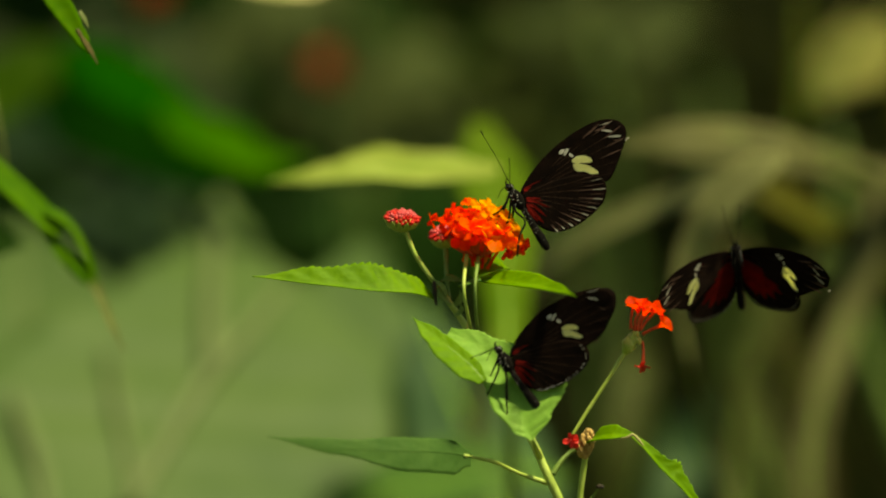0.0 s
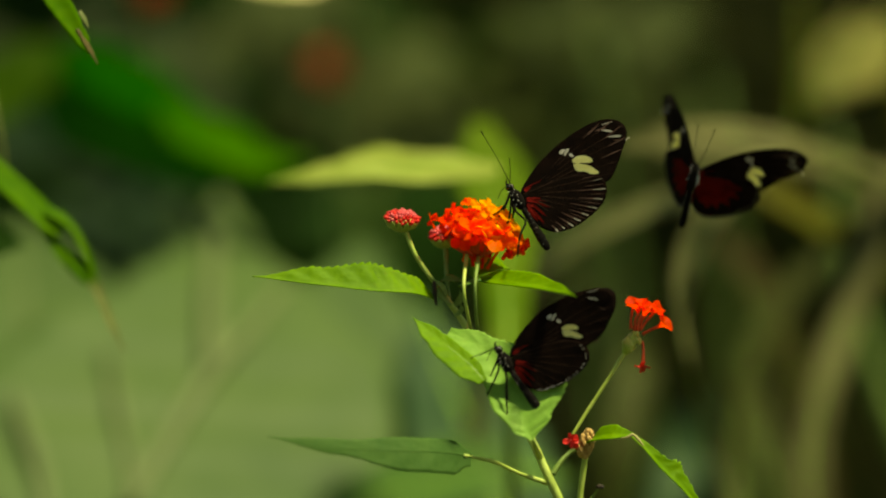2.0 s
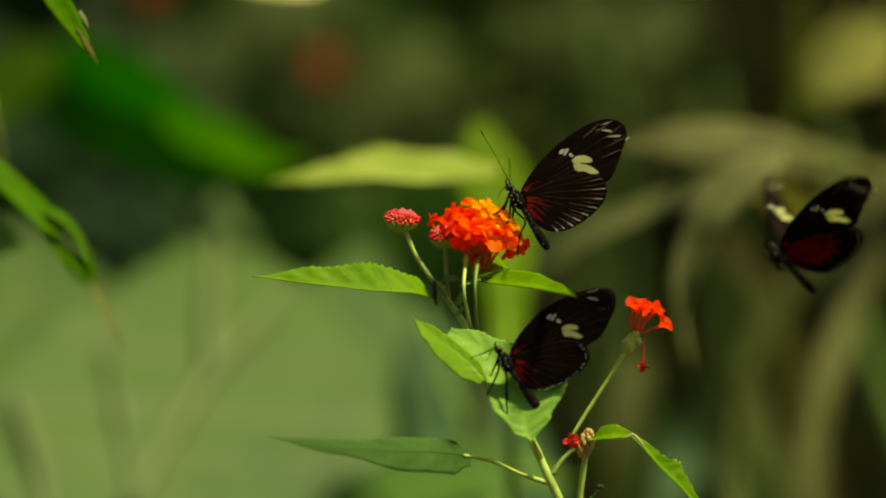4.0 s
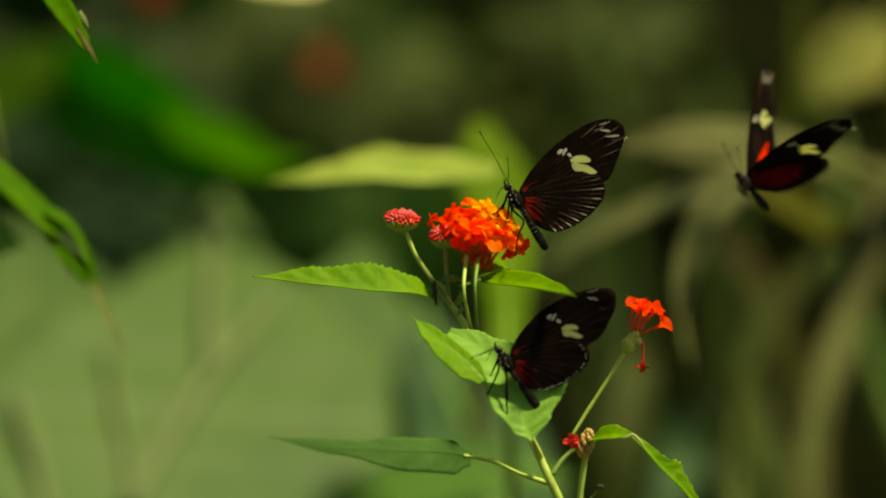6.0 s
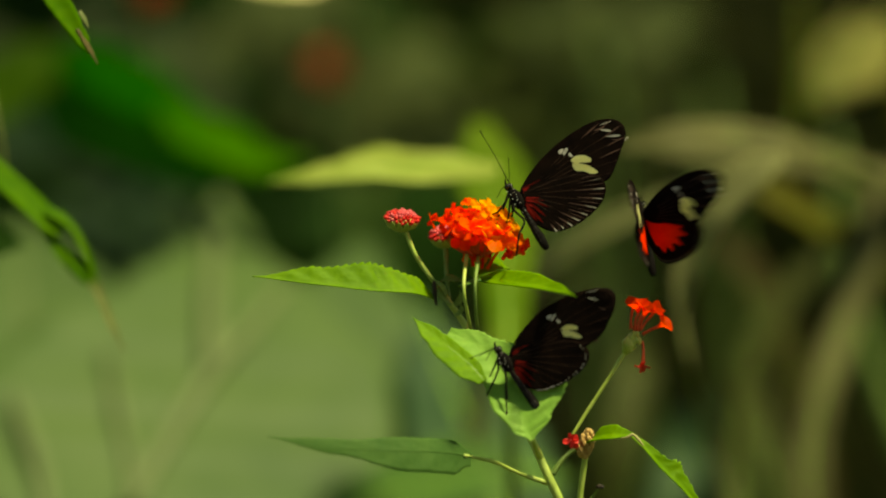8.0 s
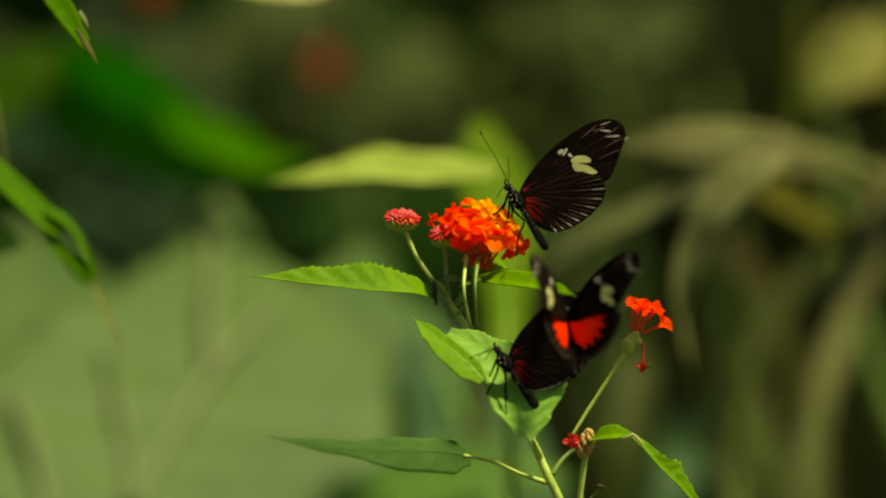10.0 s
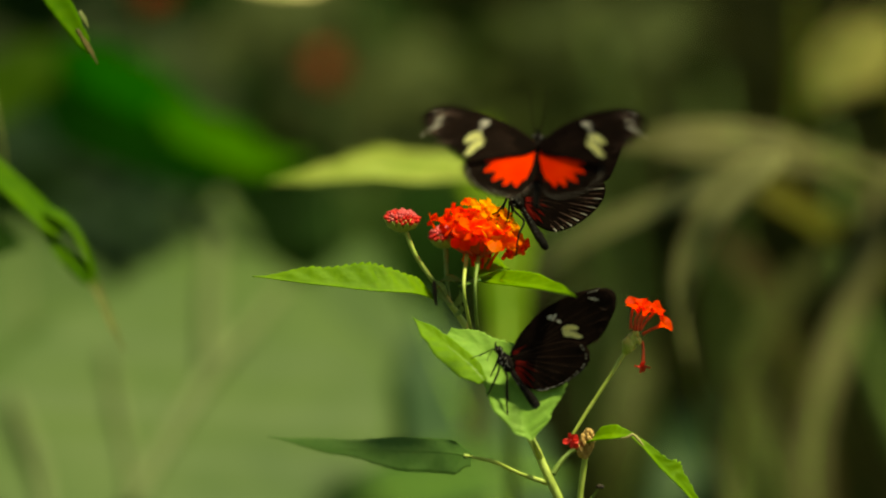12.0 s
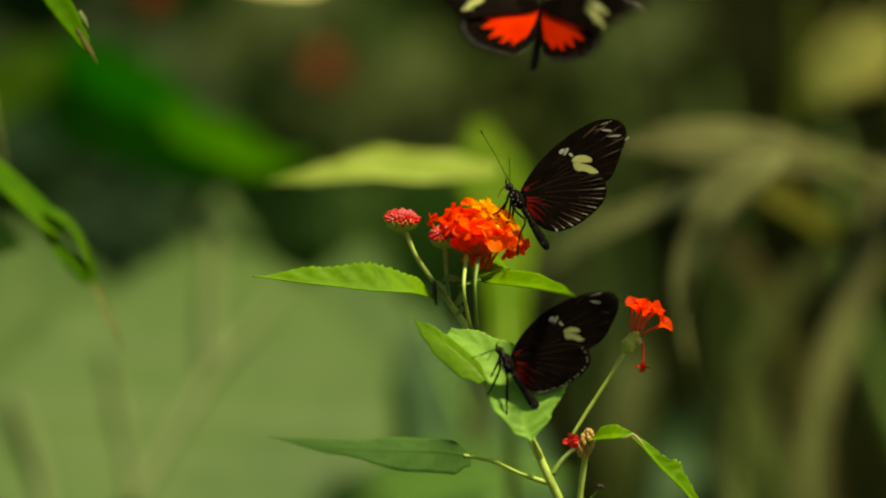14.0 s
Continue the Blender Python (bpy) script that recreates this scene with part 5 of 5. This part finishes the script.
UPPER, UPPER_WINGS = butterfly("black cream-patched butterfly feeding on orange flower, wings closed", hind=HIND_FEED, seed=1,
    feelers=((20.0, -0.7, 1.2), (10.1, 2.1, 0.2)),
    legs=[leg((2.0, -3.0), (0.3, -5.2), (-0.6, -8.2), (-0.4, -9.4)), leg((0.5, -3.4), (-1.2, -4.6), (-3.6, -6.6), (-4.2, -7.6)), [(-0.8, -1.0, -3.4), (-2.5, -2.8, -4.0), (-4.5, -6.3, -3.4), (-6.5, -8.7, -6.7), (-7.5, -13.0, -10.2)],
          [(0.6, 1.6, -3.2), (0.9, 0, -5.2), (1.2, -1.5, -7.4), (1.3, -1.6, -8.4)], [(0.6, -0.2, -3.4), (1.1, -2.4, -4.2), (1.4, -5.0, -6.8)]])
LOWER, LOWER_WINGS = butterfly("dark butterfly with white-dotted hindwings resting on a lantana leaf", fore=FORE_REST, hind=HIND_REST, dots=True, tilt=6.0, seed=2,
    feelers=((5.2, -9.1, 1.5), (4.6, -7.0, 0.2)),
    legs=[leg((1.6, -3.2), (-0.5, -4.0), (-2.8, -6.6), (-5.2, -10.3)), leg((-0.6, -3.2), (-3.6, -3.4), (-6.6, -5.4), (-12.2, -8.2)), leg((0.2, -3.2), (-2.0, -3.0), (-6.5, -5.0), (-9.0, -6.2)),
          [(0.6, 1.6, -3.2), (0.9, 0, -5.2), (1.2, -1.5, -7.4)]])
FLYER, FLYER_WINGS = butterfly("black butterfly with red hindwing patches in fluttering flight", fore=FORE_FLY, flying=True, seed=3,
    legs=[leg((1.6, -3.2), (0.2, -4.4), (-2.0, -4.0), x=-0.5 * k) for k in (-1, 1)] + [leg((-0.6, -3.4), (-2.6, -4.4), (-5.0, -3.6), x=-0.5 * k) for k in (-1, 1)])


for f, h, s in LOWER_WINGS:
    f.scale = h.scale = (0.955, 1, 1)


# ---- what moves ----
def still(m):
    return [(0.0, m), (14.0, m)]


def motions():
    x, y, z = at(21.0, 14.3, -0.005)
    walk(UPPER, [(t, stance((x + a * 0.001, y, z + b * 0.001), (-0.06, 0.995, -0.02), (-0.522, 0, 0.853))) for t, a, b in (
        (0.0, 0, 0), (3.2, 0.1, 0), (5.5, -0.3, 0.1), (6.5, -0.45, 0), (7.0, -0.4, 0.2), (7.5, -0.75, 0.45), (8.0, -0.2, 0.1), (11.0, -0.3, 0), (12.5, -0.3, 0.1), (14.0, 0.0, 0.1))])
    x, y, z = at(18.1, -28.7, -0.0235)
    walk(LOWER, [(t, stance((x + a * 0.001, y, z + b * 0.001), (0.08, 0.99, 0.046), (-0.50 + c, 0, 0.866))) for t, a, b, c in (
        (0.0, 0, 0, 0), (3.2, 0, 0, 0), (6.5, 0, 0, 0), (7.5, -0.5, -0.2, 0), (8.2, 0, 0, 0), (11.0, -0.3, 0, 0), (12.5, 0.2, -0.1, 0), (13.3, 0.1, 0, 0.01), (14.0, 0.3, -0.3, 0.03))])
    for wings, lift, sweep in ((UPPER_WINGS, 86, 0), (LOWER_WINGS, 86, 0)):
        for f, h, s in wings:
            walk(f, still(hung(s, lift, sweep)))
            walk(h, still(hung(s, lift, 0)))
    rows = [
        (0.0, 0.0788, 0.0220, 0.8981, -0.993, 0.058, -0.105, -0.120, -0.521, 0.845, -39, -44),
        (0.03, 0.0788, 0.0220, 0.8981, -0.993, 0.058, -0.105, -0.120, -0.521, 0.845, -39, -44),
        (0.1, 0.0735, 0.0220, 0.8941, -0.904, 0.404, -0.138, -0.242, -0.218, 0.945, 34, 51),
        (0.2, 0.0709, 0.0220, 0.8935, -0.630, 0.744, -0.223, -0.673, -0.380, 0.634, 24, 49),
        (0.3, 0.0682, 0.0220, 0.8923, -0.716, 0.680, -0.161, -0.590, -0.465, 0.660, 9, 32),
        (0.4, 0.0611, 0.0220, 0.8908, -0.982, -0.160, 0.101, 0.139, -0.255, 0.956, -20, -47),
        (0.5, 0.0633, 0.0220, 0.8930, -0.914, 0.405, -0.025, -0.209, -0.418, 0.883, -48, -48),
        (0.6, 0.0617, 0.0220, 0.8917, -0.810, 0.585, 0.043, -0.310, -0.489, 0.815, -29, -13),
        (0.7, 0.0559, 0.0220, 0.8926, -0.853, 0.510, 0.116, -0.015, -0.247, 0.968, 11, 26),
        (0.8, 0.0536, 0.0220, 0.8941, -0.738, 0.674, 0.011, -0.427, -0.481, 0.765, 16, 37),
        (0.9, 0.0487, 0.0220, 0.8923, -0.896, 0.398, 0.198, 0.105, -0.242, 0.964, 22, 33),
        (1.0, 0.0511, 0.0220, 0.8967, -0.943, 0.266, 0.198, 0.040, -0.502, 0.863, -52, -49),
        (1.1, 0.0528, 0.0220, 0.8988, -0.879, 0.131, 0.459, 0.275, -0.646, 0.711, -58, -52),
        (1.2, 0.0528, 0.0220, 0.9035, -0.879, 0.446, 0.166, -0.208, -0.672, 0.710, -12, -5),
        (1.3, 0.0541, 0.0220, 0.9049, -0.820, 0.537, 0.199, -0.189, -0.581, 0.791, 11, 25),
        (1.4, 0.0528, 0.0220, 0.9078, -0.899, 0.286, 0.331, 0.164, -0.480, 0.861, 51, 59),
        (1.5, 0.0525, 0.0220, 0.9080, -0.891, 0.359, 0.279, -0.099, -0.751, 0.652, 9, 31),
        (1.6, 0.0551, 0.0220, 0.9093, -0.741, 0.644, 0.191, -0.458, -0.692, 0.557, -24, -9),
        (1.7, 0.0576, 0.0220, 0.9147, -0.854, 0.109, 0.508, 0.281, -0.726, 0.627, -60, -59),
        (1.8, 0.0620, 0.0220, 0.9177, -0.790, 0.577, 0.208, -0.297, -0.657, 0.693, -36, -17),
        (1.9, 0.0649, 0.0220, 0.9189, -0.857, 0.439, 0.268, -0.105, -0.659, 0.744, -18, -1),
        (2.0, 0.0676, 0.0220, 0.9197, -0.944, 0.151, 0.293, 0.162, -0.564, 0.810, 37, 62),
        (2.1, 0.0668, 0.0220, 0.9229, -0.804, 0.562, 0.194, -0.131, -0.485, 0.864, 27, 48),
        (2.2, 0.0710, 0.0220, 0.9231, -0.868, -0.349, 0.354, 0.493, -0.510, 0.704, 6, -20),
        (2.3, 0.0732, 0.0220, 0.9237, -0.951, 0.201, 0.236, 0.057, -0.634, 0.770, -36, -38),
        (2.4, 0.0783, 0.0220, 0.9261, -0.913, 0.164, 0.373, 0.121, -0.764, 0.633, -55, -53),
        (2.5, 0.0813, 0.0220, 0.9241, -0.902, 0.320, 0.290, 0.065, -0.563, 0.824, -50, -47),
        (2.6, 0.0836, 0.0220, 0.9228, -0.764, 0.587, 0.269, -0.094, -0.512, 0.853, -4, 16),
        (2.7, 0.0836, 0.0220, 0.9218, -0.735, 0.637, 0.232, -0.270, -0.589, 0.761, 27, 45),
        (2.8, 0.0849, 0.0220, 0.9186, -0.894, 0.399, 0.203, -0.213, -0.777, 0.591, 69, 73),
        (2.9, 0.0822, 0.0220, 0.9177, -0.596, 0.802, 0.041, -0.633, -0.500, 0.591, 46, 51),
        (3.0, 0.0850, 0.0220, 0.9098, -0.733, 0.652, -0.195, -0.676, -0.730, 0.101, 16, 39),
        (3.1, 0.0841, 0.0220, 0.9093, -0.748, 0.664, 0.006, -0.653, -0.737, 0.175, -14, -15),
        (3.2, 0.0870, 0.0220, 0.9049, -0.425, 0.903, -0.059, -0.792, -0.340, 0.506, -20, -14),
        (3.3, 0.0888, 0.0220, 0.9069, -0.427, 0.903, -0.057, -0.790, -0.341, 0.509, 3, 6),
        (3.4, 0.0904, 0.0220, 0.9084, -0.432, 0.900, -0.053, -0.782, -0.345, 0.518, 63, 63),
        (3.5, 0.0917, 0.0220, 0.9093, -0.440, 0.897, -0.047, -0.770, -0.351, 0.532, 63, 63),
        (3.6, 0.0926, 0.0220, 0.9092, -0.451, 0.892, -0.038, -0.754, -0.358, 0.550, 26, 26),
        (3.7, 0.0929, 0.0220, 0.9081, -0.464, 0.885, -0.026, -0.733, -0.367, 0.572, -16, -16),
        (3.8, 0.0928, 0.0220, 0.9060, -0.478, 0.878, -0.013, -0.708, -0.377, 0.596, -27, -27),
        (3.9, 0.0921, 0.0220, 0.9032, -0.493, 0.870, 0.002, -0.680, -0.388, 0.622, 3, 3),
        (4.0, 0.0909, 0.0220, 0.9000, -0.509, 0.861, 0.019, -0.649, -0.398, 0.648, 47, 47),
        (4.1, 0.0894, 0.0220, 0.8969, -0.524, 0.851, 0.038, -0.614, -0.409, 0.675, 68, 68),
        (4.2, 0.0876, 0.0220, 0.8940, -0.539, 0.840, 0.058, -0.578, -0.418, 0.700, 47, 47),
        (4.3, 0.0857, 0.0220, 0.8920, -0.553, 0.830, 0.078, -0.539, -0.428, 0.725, 3, 3),
        (4.4, 0.0840, 0.0220, 0.8908, -0.565, 0.819, 0.099, -0.500, -0.436, 0.748, -27, -27),
        (4.5, 0.0824, 0.0220, 0.8908, -0.577, 0.808, 0.120, -0.461, -0.443, 0.768, -16, -16),
        (4.6, 0.0813, 0.0220, 0.8917, -0.586, 0.798, 0.140, -0.423, -0.449, 0.786, 26, 26),
        (4.7, 0.0806, 0.0220, 0.8935, -0.594, 0.788, 0.159, -0.387, -0.454, 0.802, 63, 63),
        (4.8, 0.0804, 0.0220, 0.8958, -0.601, 0.779, 0.177, -0.354, -0.459, 0.815, 63, 63),
        (4.9, 0.0808, 0.0220, 0.8982, -0.606, 0.771, 0.192, -0.325, -0.462, 0.825, 26, 26),
        (5.0, 0.0816, 0.0220, 0.9004, -0.610, 0.765, 0.205, -0.301, -0.464, 0.833, -16, -16),
        (5.1, 0.0830, 0.0220, 0.9021, -0.613, 0.760, 0.215, -0.282, -0.465, 0.839, -27, -27),
        (5.2, 0.0846, 0.0220, 0.9029, -0.615, 0.757, 0.221, -0.270, -0.466, 0.842, 16, 19),
        (5.3, 0.0864, 0.0220, 0.9028, -0.615, 0.756, 0.224, -0.266, -0.466, 0.843, 29, 35),
        (5.4, 0.0843, 0.0219, 0.9038, -0.684, 0.683, 0.257, -0.340, -0.609, 0.716, 47, 54),
        (5.5, 0.0832, 0.0218, 0.9055, -0.904, 0.427, -0.023, -0.348, -0.705, 0.617, 7, 59),
        (5.6, 0.0801, 0.0217, 0.9111, -0.678, 0.689, 0.257, -0.663, -0.723, 0.193, -17, -15),
        (5.7, 0.0827, 0.0216, 0.9154, -0.681, 0.659, 0.320, -0.534, -0.745, 0.398, -36, -34),
        (5.8, 0.0847, 0.0215, 0.9167, -0.682, 0.654, 0.327, -0.632, -0.752, 0.186, -9, -10),
        (5.9, 0.0849, 0.0215, 0.9173, -0.663, 0.668, 0.339, -0.329, -0.666, 0.669, 26, 27),
        (6.0, 0.0819, 0.0214, 0.9195, -0.777, 0.577, 0.252, -0.439, -0.783, 0.440, 47, 78),
        (6.1, 0.0806, 0.0213, 0.9178, -0.742, 0.485, 0.463, -0.392, -0.874, 0.286, 45, 42),
        (6.2, 0.0776, 0.0212, 0.9198, -0.711, 0.578, 0.402, -0.514, -0.816, 0.264, -4, -3),
        (6.3, 0.0795, 0.0211, 0.9211, -0.748, 0.505, 0.431, -0.405, -0.861, 0.306, -31, -28),
        (6.4, 0.0813, 0.0210, 0.9215, -0.722, 0.547, 0.423, -0.360, -0.819, 0.445, -27, -21),
        (6.5, 0.0790, 0.0209, 0.9212, -0.761, 0.513, 0.398, -0.246, -0.795, 0.554, 0, 16),
        (6.6, 0.0753, 0.0208, 0.9197, -0.774, 0.518, 0.365, -0.359, -0.833, 0.421, 43, 52),
        (6.7, 0.0730, 0.0207, 0.9159, -0.836, 0.500, 0.226, -0.378, -0.823, 0.423, 63, 65),
        (6.8, 0.0690, 0.0206, 0.9102, -0.797, 0.598, 0.084, -0.495, -0.726, 0.475, 48, 49),
        (6.9, 0.0675, 0.0205, 0.9091, -0.737, 0.676, -0.014, -0.537, -0.573, 0.618, 24, 26),
        (7.0, 0.0667, 0.0205, 0.9067, -0.693, 0.641, -0.330, -0.701, -0.495, 0.513, -31, 0),
        (7.1, 0.0637, 0.0204, 0.9059, -0.555, 0.822, -0.130, -0.820, -0.514, 0.251, -31, -28),
        (7.2, 0.0623, 0.0203, 0.9071, -0.545, 0.831, -0.113, -0.830, -0.553, -0.065, -23, -22),
        (7.3, 0.0638, 0.0202, 0.9042, -0.248, 0.966, -0.069, -0.787, -0.160, 0.595, 14, 29),
        (7.4, 0.0573, 0.0201, 0.9026, -0.377, 0.925, 0.056, -0.697, -0.322, 0.640, 50, 61),
        (7.5, 0.0534, 0.0200, 0.8980, -0.576, 0.775, -0.259, -0.671, -0.266, 0.692, 12, 78),
        (7.6, 0.0510, 0.0172, 0.8958, 0.499, 0.865, 0.046, -0.038, -0.031, 0.996, 19, 2),
        (7.7, 0.0523, 0.0144, 0.9018, 0.983, 0.148, 0.105, -0.151, 0.346, 0.923, -61, -57),
        (7.8, 0.0513, 0.0116, 0.9047, 0.994, 0.110, 0.008, -0.048, 0.367, 0.926, -62, -58),
        (7.9, 0.0511, 0.0088, 0.9026, 0.711, 0.696, -0.102, -0.129, 0.271, 0.951, 26, -8),
        (8.0, 0.0532, 0.0060, 0.9086, 0.981, 0.098, 0.167, -0.177, 0.103, 0.979, 80, 59),
        (8.1, 0.0543, 0.0003, 0.9062, 0.986, 0.140, -0.094, 0.051, 0.283, 0.955, 70, 69),
        (8.2, 0.0473, -0.0055, 0.9022, 0.956, 0.217, -0.199, 0.195, 0.036, 0.977, 67, 63),
        (8.3, 0.0487, -0.0116, 0.9039, 0.956, 0.217, -0.197, 0.193, 0.038, 0.978, 21, 19),
        (8.4, 0.0499, -0.0178, 0.9051, 0.957, 0.215, -0.193, 0.187, 0.046, 0.979, -20, -20),
        (8.5, 0.0507, -0.0239, 0.9054, 0.959, 0.213, -0.186, 0.177, 0.059, 0.980, 17, 17),
        (8.6, 0.0508, -0.0300, 0.9046, 0.962, 0.210, -0.177, 0.164, 0.075, 0.981, 57, 57),
        (8.7, 0.0507, -0.0305, 0.9027, 0.964, 0.206, -0.166, 0.149, 0.095, 0.982, 67, 67),
        (8.8, 0.0500, -0.0310, 0.8998, 0.967, 0.203, -0.153, 0.131, 0.118, 0.982, 39, 39),
        (8.9, 0.0486, -0.0315, 0.8962, 0.970, 0.199, -0.139, 0.111, 0.143, 0.981, -4, -4),
        (9.0, 0.0469, -0.0320, 0.8920, 0.973, 0.195, -0.123, 0.090, 0.171, 0.979, -28, -28),
        (9.1, 0.0447, -0.0325, 0.8879, 0.976, 0.192, -0.107, 0.067, 0.199, 0.975, -13, -13),
        (9.2, 0.0423, -0.0330, 0.8839, 0.978, 0.189, -0.090, 0.044, 0.228, 0.970, 28, 28),
        (9.3, 0.0398, -0.0335, 0.8807, 0.980, 0.186, -0.072, 0.022, 0.257, 0.963, 63, 63),
        (9.4, 0.0374, -0.0340, 0.8785, 0.981, 0.184, -0.055, -0.001, 0.286, 0.955, 63, 63),
        (9.5, 0.0352, -0.0345, 0.8773, 0.982, 0.183, -0.038, -0.022, 0.314, 0.946, 28, 28),
        (9.6, 0.0334, -0.0350, 0.8771, 0.983, 0.182, -0.022, -0.043, 0.340, 0.937, -13, -13),
        (9.7, 0.0322, -0.0355, 0.8778, 0.983, 0.181, -0.007, -0.062, 0.364, 0.927, -28, -28),
        (9.8, 0.0316, -0.0360, 0.8790, 0.983, 0.181, 0.007, -0.079, 0.386, 0.917, -4, -4),
        (9.9, 0.0314, -0.0357, 0.8806, 0.983, 0.182, 0.019, -0.093, 0.404, 0.907, 39, 39),
        (10.0, 0.0319, -0.0354, 0.8820, 0.983, 0.182, 0.029, -0.105, 0.419, 0.899, 67, 67),
        (10.1, 0.0328, -0.0351, 0.8831, 0.982, 0.182, 0.036, -0.114, 0.431, 0.892, 57, 57),
        (10.2, 0.0342, -0.0349, 0.8835, 0.982, 0.183, 0.041, -0.119, 0.438, 0.888, 0, -4),
        (10.3, 0.0358, -0.0346, 0.8833, 0.982, 0.183, 0.043, -0.121, 0.442, 0.886, -18, -25),
        (10.4, 0.0360, -0.0343, 0.8845, 1.000, -0.021, -0.008, 0.010, 0.085, 0.994, 40, 47),
        (10.5, 0.0352, -0.0340, 0.8853, 0.979, 0.200, -0.030, 0.148, -0.608, 0.780, 1, 1),
        (10.6, 0.0348, -0.0380, 0.8874, 0.997, 0.076, -0.023, -0.002, 0.312, 0.947, 47, 46),
        (10.7, 0.0343, -0.0420, 0.8913, 0.997, 0.081, -0.010, -0.019, 0.349, 0.934, 73, 72),
        (10.8, 0.0332, -0.0460, 0.8966, 0.997, 0.065, 0.044, -0.076, 0.644, 0.758, 21, 23),
        (10.9, 0.0317, -0.0480, 0.8970, 0.954, 0.285, 0.088, -0.275, 0.730, 0.621, 4, -5),
        (11.0, 0.0330, -0.0500, 0.9034, 0.961, 0.069, 0.268, -0.258, 0.577, 0.775, -34, -65),
        (11.1, 0.0322, -0.0500, 0.9037, 0.946, 0.189, 0.264, -0.321, 0.445, 0.833, -48, -52),
        (11.2, 0.0302, -0.0500, 0.9091, 0.956, -0.026, 0.292, -0.255, 0.414, 0.871, -25, -20),
        (11.3, 0.0281, -0.0500, 0.9119, 0.923, -0.251, 0.292, -0.369, 0.363, 0.853, 37, 21),
        (11.4, 0.0243, -0.0500, 0.9137, 0.686, -0.669, 0.285, -0.471, 0.111, 0.872, 64, 58),
        (11.5, 0.0263, -0.0500, 0.9146, 0.776, 0.623, -0.100, -0.310, 0.515, 0.799, -7, 31),
        (11.6, 0.0260, -0.0490, 0.9166, 0.985, -0.172, 0.032, -0.125, 0.559, 0.816, -37, -41),
        (11.7, 0.0242, -0.0480, 0.9219, 0.992, -0.124, 0.022, -0.071, 0.409, 0.907, -54, -55),
        (11.8, 0.0252, -0.0470, 0.9208, 0.993, -0.113, -0.017, -0.018, 0.303, 0.950, -37, -39),
        (11.9, 0.0241, -0.0460, 0.9221, 0.998, -0.065, -0.013, 0.040, 0.419, 0.904, 6, 5),
        (12.0, 0.0240, -0.0450, 0.9256, 0.997, -0.075, -0.018, 0.036, 0.242, 0.967, 31, 32),
        (12.1, 0.0230, -0.0449, 0.9221, 0.998, -0.050, -0.027, 0.053, 0.639, 0.764, 63, 63),
        (12.2, 0.0225, -0.0447, 0.9220, 1.000, -0.001, 0.001, -0.000, 0.710, 0.701, 57, 56),
        (12.3, 0.0227, -0.0445, 0.9219, 0.998, -0.064, -0.011, 0.060, 0.851, 0.517, 29, 33),
        (12.4, 0.0203, -0.0444, 0.9240, 0.987, -0.160, -0.006, 0.124, 0.740, 0.657, -22, -11),
        (12.5, 0.0213, -0.0442, 0.9251, 0.996, 0.087, -0.012, -0.037, 0.540, 0.837, -47, -44),
        (12.6, 0.0215, -0.0441, 0.9291, 0.978, 0.192, 0.076, -0.198, 0.774, 0.597, -18, -19),
        (12.7, 0.0208, -0.0440, 0.9271, 0.992, 0.109, 0.062, -0.121, 0.954, 0.265, 9, 13),
        (12.8, 0.0195, -0.0438, 0.9270, 0.996, 0.079, 0.044, -0.089, 0.750, 0.651, 60, 63),
        (12.9, 0.0194, -0.0437, 0.9278, 0.999, -0.025, -0.033, 0.041, 0.737, 0.671, 51, 54),
        (13.0, 0.0196, -0.0435, 0.9279, 0.998, 0.058, -0.030, -0.038, 0.882, 0.464, 3, 4),
        (13.1, 0.0192, -0.0433, 0.9293, 0.990, 0.144, -0.010, -0.118, 0.848, 0.512, -21, -24),
        (13.2, 0.0190, -0.0432, 0.9356, 0.982, 0.166, 0.086, -0.186, 0.833, 0.516, -43, -41),
        (13.3, 0.0195, -0.0430, 0.9350, 0.965, 0.253, 0.072, -0.260, 0.880, 0.390, -4, -5),
        (13.4, 0.0188, -0.0429, 0.9408, 0.986, 0.147, 0.077, -0.135, 0.440, 0.885, 46, 54),
        (13.5, 0.0192, -0.0428, 0.9406, 0.992, -0.127, 0.007, 0.063, 0.541, 0.839, 72, 56),
        (13.6, 0.0196, -0.0426, 0.9421, 0.985, 0.156, -0.072, -0.107, 0.885, 0.448, 13, 1),
        (13.7, 0.0208, -0.0425, 0.9458, 0.985, -0.076, -0.156, 0.163, 0.705, 0.686, -22, -30),
        (13.8, 0.0225, -0.0423, 0.9522, 0.940, -0.195, -0.281, 0.341, 0.533, 0.771, -40, -46),
        (13.9, 0.0238, -0.0421, 0.9562, 0.952, -0.204, -0.227, 0.304, 0.604, 0.733, -26, -29),
        (14.0, 0.0251, -0.0420, 0.9615, 0.971, -0.208, -0.119, 0.155, 0.164, 0.971, 28, 29),
    ]
    walk(FLYER, [(r[0], stance(r[1:4], r[4:7], r[7:10])) for r in rows])
    for f, h, s in FLYER_WINGS:
        keys = [(r[0], r[10] if s < 0 else r[11]) for r in rows]
        walk(f, [(t, hung(s, a, 2)) for t, a in keys])
        walk(h, [(t, hung(s, a * 0.95, 1)) for t, a in keys])


motions()
